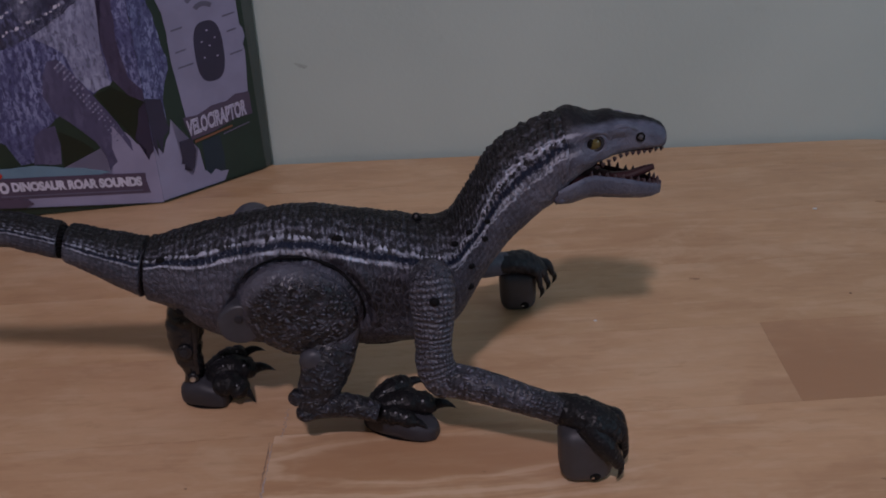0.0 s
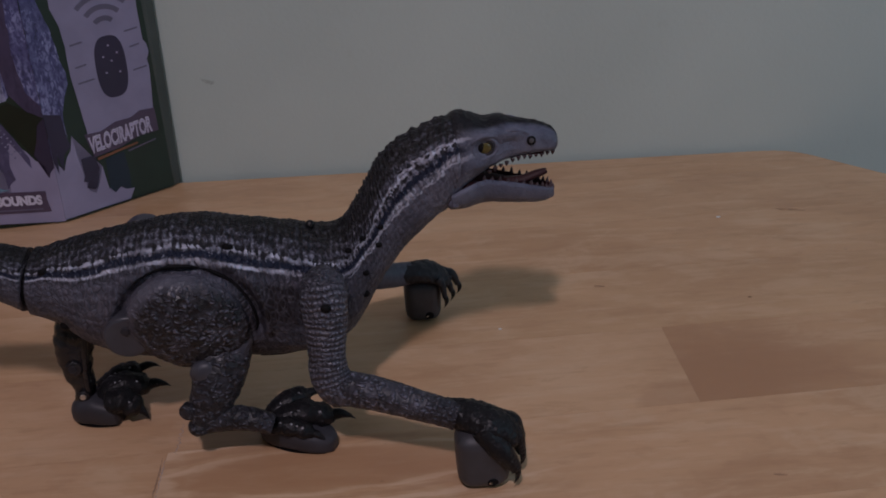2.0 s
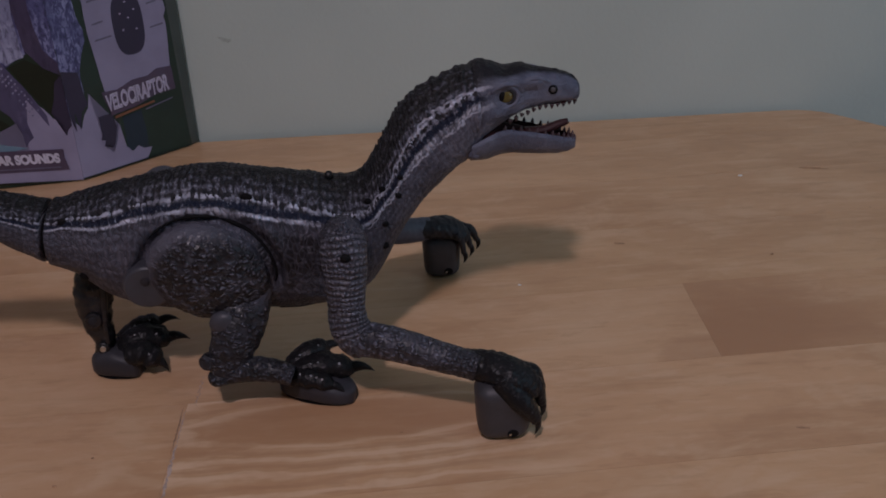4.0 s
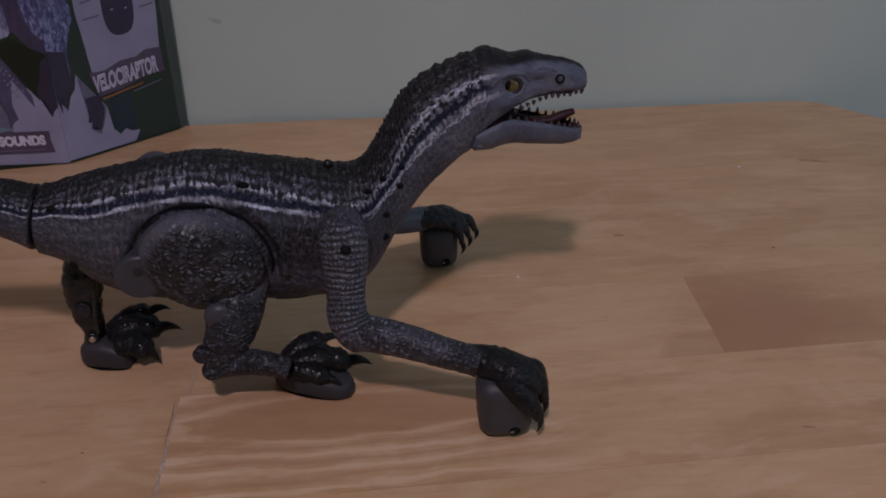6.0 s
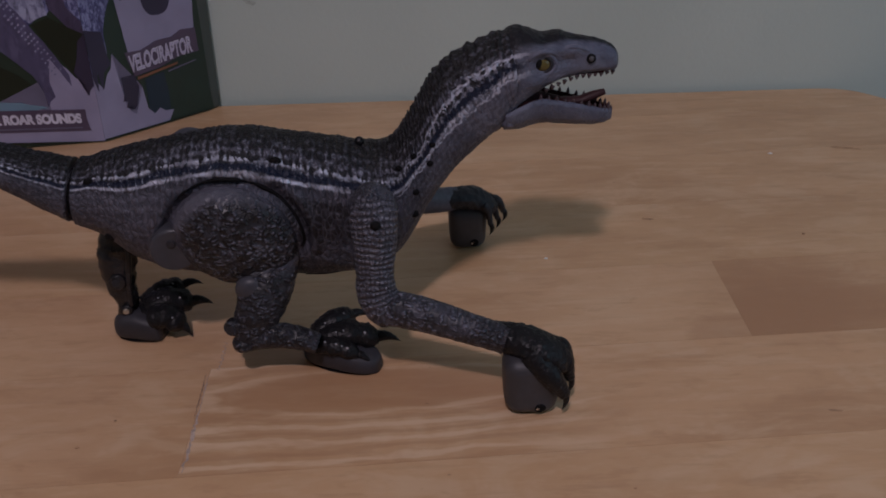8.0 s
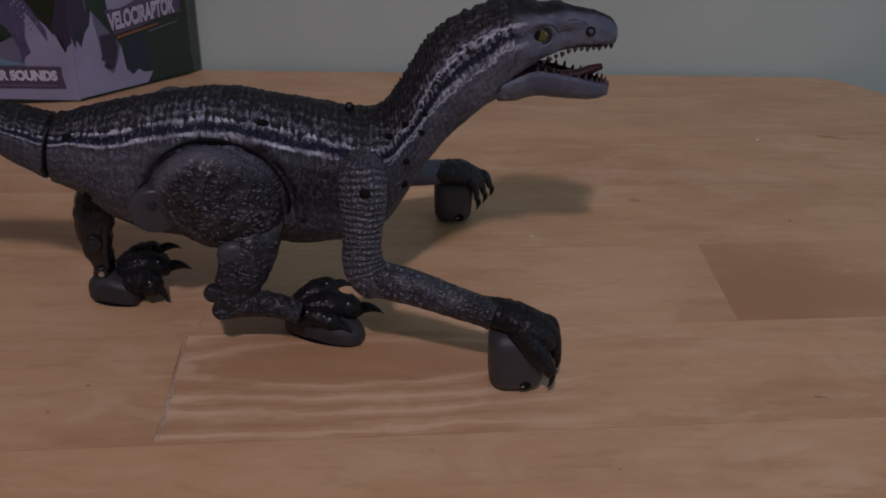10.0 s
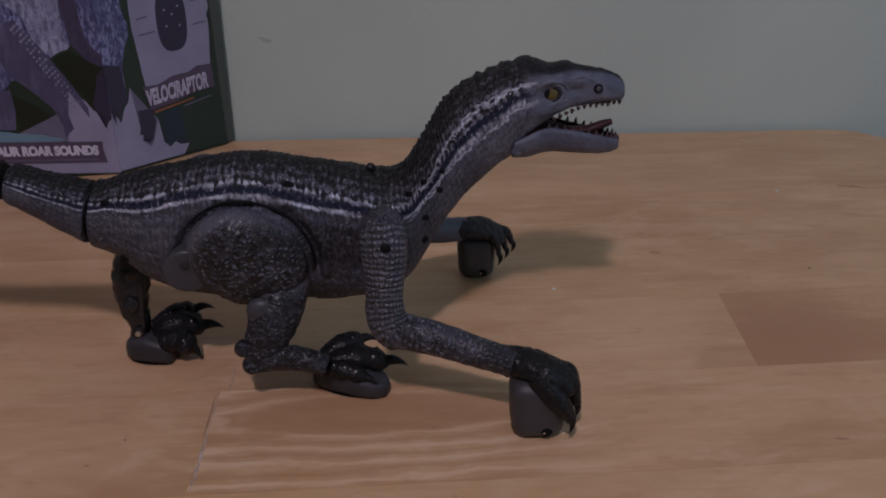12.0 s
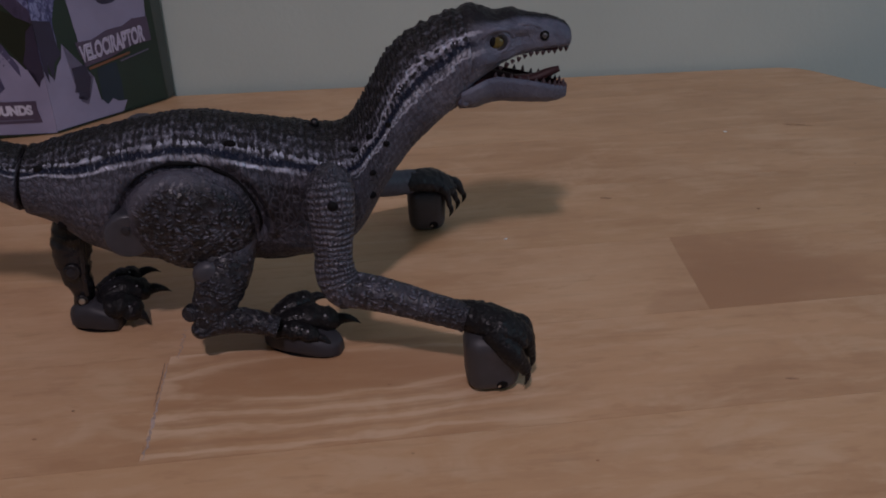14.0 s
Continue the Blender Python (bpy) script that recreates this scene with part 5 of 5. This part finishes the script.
def sheet(name, pts, face, layer, material, label="", rag=0.0, seed=0):
    """A flat printed shape on a face of the box; rag roughens its outline."""
    rnd = random.Random(seed)
    if face is FRONT:
        pts = [on_front(x, z) for x, z in pts]
    out = []
    for i, a in enumerate(pts):
        b = pts[(i + 1) % len(pts)]
        out.append(a)
        if rag:
            n = max(1, int(math.hypot(b[0] - a[0], b[1] - a[1]) / 0.006))
            for k in range(1, n):
                f = k / n
                out.append((a[0] + (b[0] - a[0]) * f + rnd.uniform(-rag, rag), a[1] + (b[1] - a[1]) * f + rnd.uniform(-rag, rag)))
    bm = bmesh.new()
    f = bm.faces.new([bm.verts.new((x, z, 0.00022 * layer)) for x, z in out])
    bmesh.ops.triangulate(bm, faces=[f])
    bm.transform(face)
    return under(part(name, bm, PRINT[material], None, label, False), carton)


def ring_pts(cx, cz, rx, rz, n=28, power=1.0):
    return [(cx + rx * math.copysign(abs(math.cos(a)) ** power, math.cos(a)), cz + rz * math.copysign(abs(math.sin(a)) ** power, math.sin(a))) for a in (2 * math.pi * k / n for k in range(n))]


def words(text, face, layer, x0, x1, z0, height, slope, material, name, bold=0.0):
    """Lettering with the built-in font, fitted to a width and height."""
    cu = bpy.data.curves.new(name, "FONT")
    cu.body, cu.size, cu.offset = text, 1.0, bold
    tmp = new("tmp_text", cu)
    dg = bpy.context.evaluated_depsgraph_get()
    me = bpy.data.meshes.new_from_object(tmp.evaluated_get(dg))
    bpy.data.objects.remove(tmp)
    bpy.data.curves.remove(cu)
    xs, ys = [v.co.x for v in me.vertices], [v.co.y for v in me.vertices]
    sx, sy = (x1 - x0) / (max(xs) - min(xs)), height / (max(ys) - min(ys))
    for v in me.vertices:
        x, y = (v.co.x - min(xs)) * sx, (v.co.y - min(ys)) * sy
        a, b = x0 + x, z0 + y + x * slope
        if face is FRONT:
            a, b = on_front(a, b)
        v.co = face @ Vector((a, b, 0.00022 * layer))
    me.materials.clear()
    me.materials.append(PRINT[material])
    return under(part(name, me, None), carton)


# front face: the pictured back with its two pale broken lines
BACK_PATCH = [(-0.46, 0.335), (-0.232, 0.335), (-0.238, 0.186), (-0.255, 0.172), (-0.284, 0.156), (-0.297, 0.150), (-0.312, 0.145), (-0.46, 0.110)]
BACK_LINES = [[(-0.34, 0.150), (-0.310, 0.157), (-0.297, 0.161), (-0.284, 0.166), (-0.270, 0.173), (-0.255, 0.181), (-0.240, 0.192)], [(-0.33, 0.163), (-0.306, 0.171), (-0.295, 0.176), (-0.283, 0.184), (-0.270, 0.194)]]
sheet("printed_body", [(-0.46, 0.335), (-0.2027, 0.335), (-0.2027, 0.20), (-0.222, 0.183), (-0.229, 0.146), (-0.226, 0.115), (-0.244, 0.104), (-0.262, 0.098), (-0.285, 0.08), (-0.298, 0.070), (-0.309, 0.045), (-0.320, 0.043), (-0.329, 0.062), (-0.345, 0.072), (-0.37, 0.085), (-0.46, 0.10)], FRONT, 1, "hide", "blue-grey scaly print", 0.0008, 1)
sheet("printed_back", BACK_PATCH, FRONT, 2, "dusk", "dark blue mottled print", 0.0010, 21)
fleck = random.Random(8)
for line in BACK_LINES:
    for (x0, z0), (x1, z1) in zip(line, line[1:]):
        f = fleck.uniform(0.0, 0.15)
        while f < 0.95:
            g = f + fleck.uniform(0.10, 0.34)
            mx, mz = x0 + (x1 - x0) * (f + g) / 2, z0 + (z1 - z0) * (f + g) / 2 + fleck.uniform(-0.0016, 0.0016)
            h, t = (x1 - x0) * (g - f) / 2, fleck.uniform(0.0006, 0.0019)
            tilt = fleck.uniform(-0.2, 0.9)
            sheet("printed_fleck", [(mx - h, mz - h * tilt), (mx - 0.4 * h, mz - t), (mx + 0.5 * h, mz - 0.7 * t), (mx + h, mz + h * tilt), (mx + 0.3 * h, mz + t), (mx - 0.5 * h, mz + 0.8 * t)], FRONT, 3, "letter" if fleck.random() < 0.6 else "pale_hide")
            f = g + fleck.uniform(0.02, 0.12)
sheet("printed_belly", [(-0.262, 0.215), (-0.226, 0.21), (-0.2245, 0.183), (-0.2305, 0.146), (-0.2285, 0.112), (-0.244, 0.1055), (-0.256, 0.118), (-0.262, 0.14), (-0.285, 0.155), (-0.30, 0.185), (-0.29, 0.21)], FRONT, 2, "pale_hide", "pale scaly print", 0.0008, 2)
sheet("printed_far_leg", [(-0.303, 0.069), (-0.293, 0.076), (-0.283, 0.078), (-0.282, 0.06), (-0.285, 0.0425), (-0.309, 0.043), (-0.306, 0.055)], FRONT, 2, "shade_hide", "", 0.0006, 3)
sheet("printed_gap", [(-0.2815, 0.073), (-0.262, 0.062), (-0.247, 0.048), (-0.246, 0.04), (-0.283, 0.04)], FRONT, 2, "black")
sheet("printed_gap", [(-0.2285, 0.110), (-0.2027, 0.095), (-0.2027, 0.062), (-0.217, 0.062), (-0.234, 0.088), (-0.243, 0.104)], FRONT, 2, "black")
sheet("printed_ice", [(-0.335, 0.002), (-0.2027, 0.002), (-0.2027, 0.060), (-0.2075, 0.050), (-0.212, 0.063), (-0.216, 0.058), (-0.222, 0.067), (-0.236, 0.079), (-0.2395, 0.06), (-0.2425, 0.030), (-0.26, 0.022), (-0.335, 0.015)], FRONT, 3, "lav", "pale jagged printed foreground")
sheet("printed_arm", [(-0.283, 0.122), (-0.277, 0.134), (-0.268, 0.136), (-0.259, 0.125), (-0.236, 0.090), (-0.221, 0.062), (-0.221, 0.052), (-0.2255, 0.060), (-0.2345, 0.076), (-0.2385, 0.056), (-0.236, 0.043), (-0.241, 0.039), (-0.244, 0.034), (-0.2445, 0.046), (-0.251, 0.062), (-0.266, 0.077), (-0.281, 0.090), (-0.287, 0.104)], FRONT, 4, "shade_hide", "purple-grey printed limb", 0.0004, 4)
for k in range(22):
    for row in range(3):
        x, z = -0.2725 + 0.00196 * k + 0.0026 * row, 0.1285 - 0.00330 * k + 0.0022 * row
        w = 1.0 - 0.018 * k
        if (k * 5 + row * 7) % 11 < 9:
            sheet("printed_scale", [(x, z), (x + 0.0021 * w, z + 0.0018 * w), (x + 0.0030 * w, z + 0.0004), (x + 0.0011 * w, z - 0.0013 * w)], FRONT, 5, "pale_hide" if (k + row) % 3 else "lav")
sheet("printed_leg_shade", [(-0.2215, 0.188), (-0.2295, 0.150), (-0.2265, 0.117), (-0.215, 0.102), (-0.2027, 0.096), (-0.2027, 0.335), (-0.214, 0.335)], FRONT, 4, "limb", "dark purple printed limb")
sheet("printed_leg", [(-0.2135, 0.200), (-0.2165, 0.150), (-0.2125, 0.118), (-0.2027, 0.106), (-0.2027, 0.215)], FRONT, 5, "hide", "", 0.0005, 5)
sheet("printed_claw", [(-0.2027, 0.096), (-0.209, 0.09), (-0.2125, 0.075), (-0.217, 0.064), (-0.2095, 0.053), (-0.2085, 0.043), (-0.2065, 0.048), (-0.2027, 0.052)], FRONT, 5, "deep")
sheet("printed_water", [(-0.46, 0.041), (-0.33, 0.0405), (-0.31, 0.0425), (-0.285, 0.0395), (-0.266, 0.0385), (-0.243, 0.0335), (-0.268, 0.029), (-0.46, 0.029)], FRONT, 4, "water", "turquoise printed water", 0.0005, 6)
sheet("banner", [(-0.36, 0.0315), (-0.3, 0.0318), (-0.214, 0.0315), (-0.2145, 0.024), (-0.2125, 0.0125), (-0.28, 0.012), (-0.36, 0.0115)], FRONT, 6, "plum", "dark plum banner with white capitals")
words("DINOSAUR ROAR SOUNDS", FRONT, 7, -0.3335, -0.2185, 0.0185, 0.0092, 0.006, "letter", "lettering", 0.064)
sheet("small_print", [(-0.345, 0.0150), (-0.219, 0.0160), (-0.219, 0.0146), (-0.345, 0.0136)], FRONT, 7, "line", "row of illegible small print")
sheet("ring_mark", ring_pts(-0.3405, 0.0225, 0.0046, 0.0056), FRONT, 7, "letter")
sheet("ring_mark", ring_pts(-0.3405, 0.0225, 0.0018, 0.0026), FRONT, 8, "plum")
sheet("red_mark", ring_pts(-0.3445, 0.0345, 0.0055, 0.0035), FRONT, 8, "red", "small red printed mark")
sheet("dark_foot", [(-0.46, 0.0115), (-0.322, 0.0115), (-0.317, 0.006), (-0.330, 0.0015), (-0.46, 0.0015)], FRONT, 7, "plum")

# contact shadow under the front, laid on as a black strip
sheet("lower_edge", [(-0.46, 0.0005), (-0.2027, 0.0005), (-0.2027, 0.0025), (-0.46, 0.0035)], FRONT, 8, "black", "black strip painted as the shadow under the box")

# angled side
# the same contact shadow painted along the foot of the side
sheet("lower_edge", [(-0.0004, 0.001), (0.106, 0.001), (0.106, 0.0025), (-0.0004, 0.0028)], SIDE, 4, "black", "black strip painted as the shadow under the box")
sheet("printed_leg", [(-0.0004, 0.335), (0.006, 0.22), (0.014, 0.185), (0.020, 0.165), (0.0225, 0.140), (0.026, 0.128), (0.0255, 0.118), (0.0205, 0.108), (0.016, 0.095), (0.0155, 0.072), (0.0105, 0.064), (-0.0004, 0.058)], SIDE, 2, "hide", "blue-grey scaly print", 0.0005, 8)
sheet("printed_claw", [(-0.0004, 0.098), (0.014, 0.094), (0.0155, 0.072), (0.0175, 0.066), (0.010, 0.060), (0.0065, 0.045), (0.004, 0.062), (0.0025, 0.044), (-0.0004, 0.056)], SIDE, 3, "deep")
sheet("printed_ice", [(-0.0004, 0.002), (0.062, 0.002), (0.068, 0.0115), (0.060, 0.0125), (0.055, 0.0165), (0.049, 0.0125), (0.044, 0.018), (0.0415, 0.040), (0.037, 0.028), (0.032, 0.017), (0.026, 0.022), (0.0235, 0.038), (0.0195, 0.074), (0.0165, 0.062), (0.012, 0.057), (0.0075, 0.046), (-0.0004, 0.058)], SIDE, 1, "lav", "pale jagged printed foreground")
sheet("printed_claw", [(0.0235, 0.052), (0.024, 0.036), (0.022, 0.031), (0.026, 0.030), (0.024, 0.025), (0.029, 0.026), (0.031, 0.0215), (0.034, 0.0245), (0.036, 0.031), (0.0385, 0.040), (0.036, 0.052)], SIDE, 3, "deep")
sheet("white_panel", [(0.0285, 0.335), (0.0235, 0.195), (0.0228, 0.181), (0.028, 0.165), (0.0295, 0.148), (0.0290, 0.124), (0.0315, 0.098), (0.0345, 0.066), (0.070, 0.071), (0.0985, 0.078), (0.1005, 0.10), (0.1015, 0.118), (0.1005, 0.124), (0.1035, 0.13), (0.1025, 0.137), (0.0995, 0.142), (0.0990, 0.175), (0.097, 0.335)], SIDE, 3, "panel", "pale lavender panel showing a remote control", 0.0003, 9)
sheet("printed_remote", ring_pts(0.0665, 0.1245, 0.0142, 0.0268, 36, 0.72), SIDE, 4, "deep", "dark purple printed remote control")
for x, z in ((0.0665, 0.143), (0.0605, 0.134), (0.0735, 0.1355), (0.0675, 0.1295), (0.061, 0.120), (0.0735, 0.119)):
    sheet("printed_button", ring_pts(x, z, 0.0010, 0.0007, 10), SIDE, 5, "mauve")
for x0, x1, z in ((0.0335, 0.0445, 0.148), (0.0345, 0.0445, 0.129), (0.0345, 0.0495, 0.1155), (0.0835, 0.096, 0.151), (0.086, 0.0955, 0.137), (0.086, 0.099, 0.1165)):
    sheet("label_bar", [(x0, z), (x1, z + 0.0012), (x1, z + 0.0027), (x0, z + 0.0015)], SIDE, 4, "line", "illegible small label")
for r in (0.011, 0.021, 0.031):
    arc = [(0.0665 + (r + w) * math.cos(a), 0.1555 + (r + w) * 0.95 * math.sin(a)) for w, ks in ((0.0022, range(13)), (-0.0022, range(12, -1, -1))) for a in (radians(45 + 90 * k / 12) for k in ks)]
    sheet("signal_arc", arc, SIDE, 4, "line", "grey printed signal arc")
sheet("banner", [(0.0305, 0.0725), (0.045, 0.0715), (0.060, 0.0765), (0.075, 0.0765), (0.085, 0.081), (0.0995, 0.080), (0.1005, 0.0585), (0.08, 0.058), (0.06, 0.0525), (0.036, 0.0500)], SIDE, 5, "plum", "plum banner with pale outlined capitals", 0.0003, 10)
words("VELOCIRAPTOR", SIDE, 6, 0.0330, 0.0945, 0.0538, 0.0150, 0.085, "letter", "lettering", 0.040)
words("VELOCIRAPTOR", SIDE, 7, 0.0338, 0.0938, 0.0546, 0.0134, 0.085, "mauve", "lettering", -0.004)
sheet("night_patch", [(0.0455, 0.0455), (0.0640, 0.0475), (0.0655, 0.030), (0.0648, 0.0122), (0.060, 0.0126), (0.055, 0.0166), (0.049, 0.0126), (0.0452, 0.018)], SIDE, 2, "night", "dark blue printed patch", 0.0003, 14)
sheet("edge_strip", [(0.1072, 0.010), (0.1080, 0.010), (0.1080, 0.335), (0.1000, 0.335), (0.1046, 0.15)], SIDE, 1, "rim", "greyer strip along the edge of the box")
sheet("rust_stripe", [(0.0385, 0.0465), (0.078, 0.0515), (0.078, 0.0535), (0.0385, 0.0490)], SIDE, 5, "rust")
sheet("small_print", [(0.068, 0.0465), (0.096, 0.0505), (0.096, 0.0518), (0.068, 0.048)], SIDE, 5, "line")
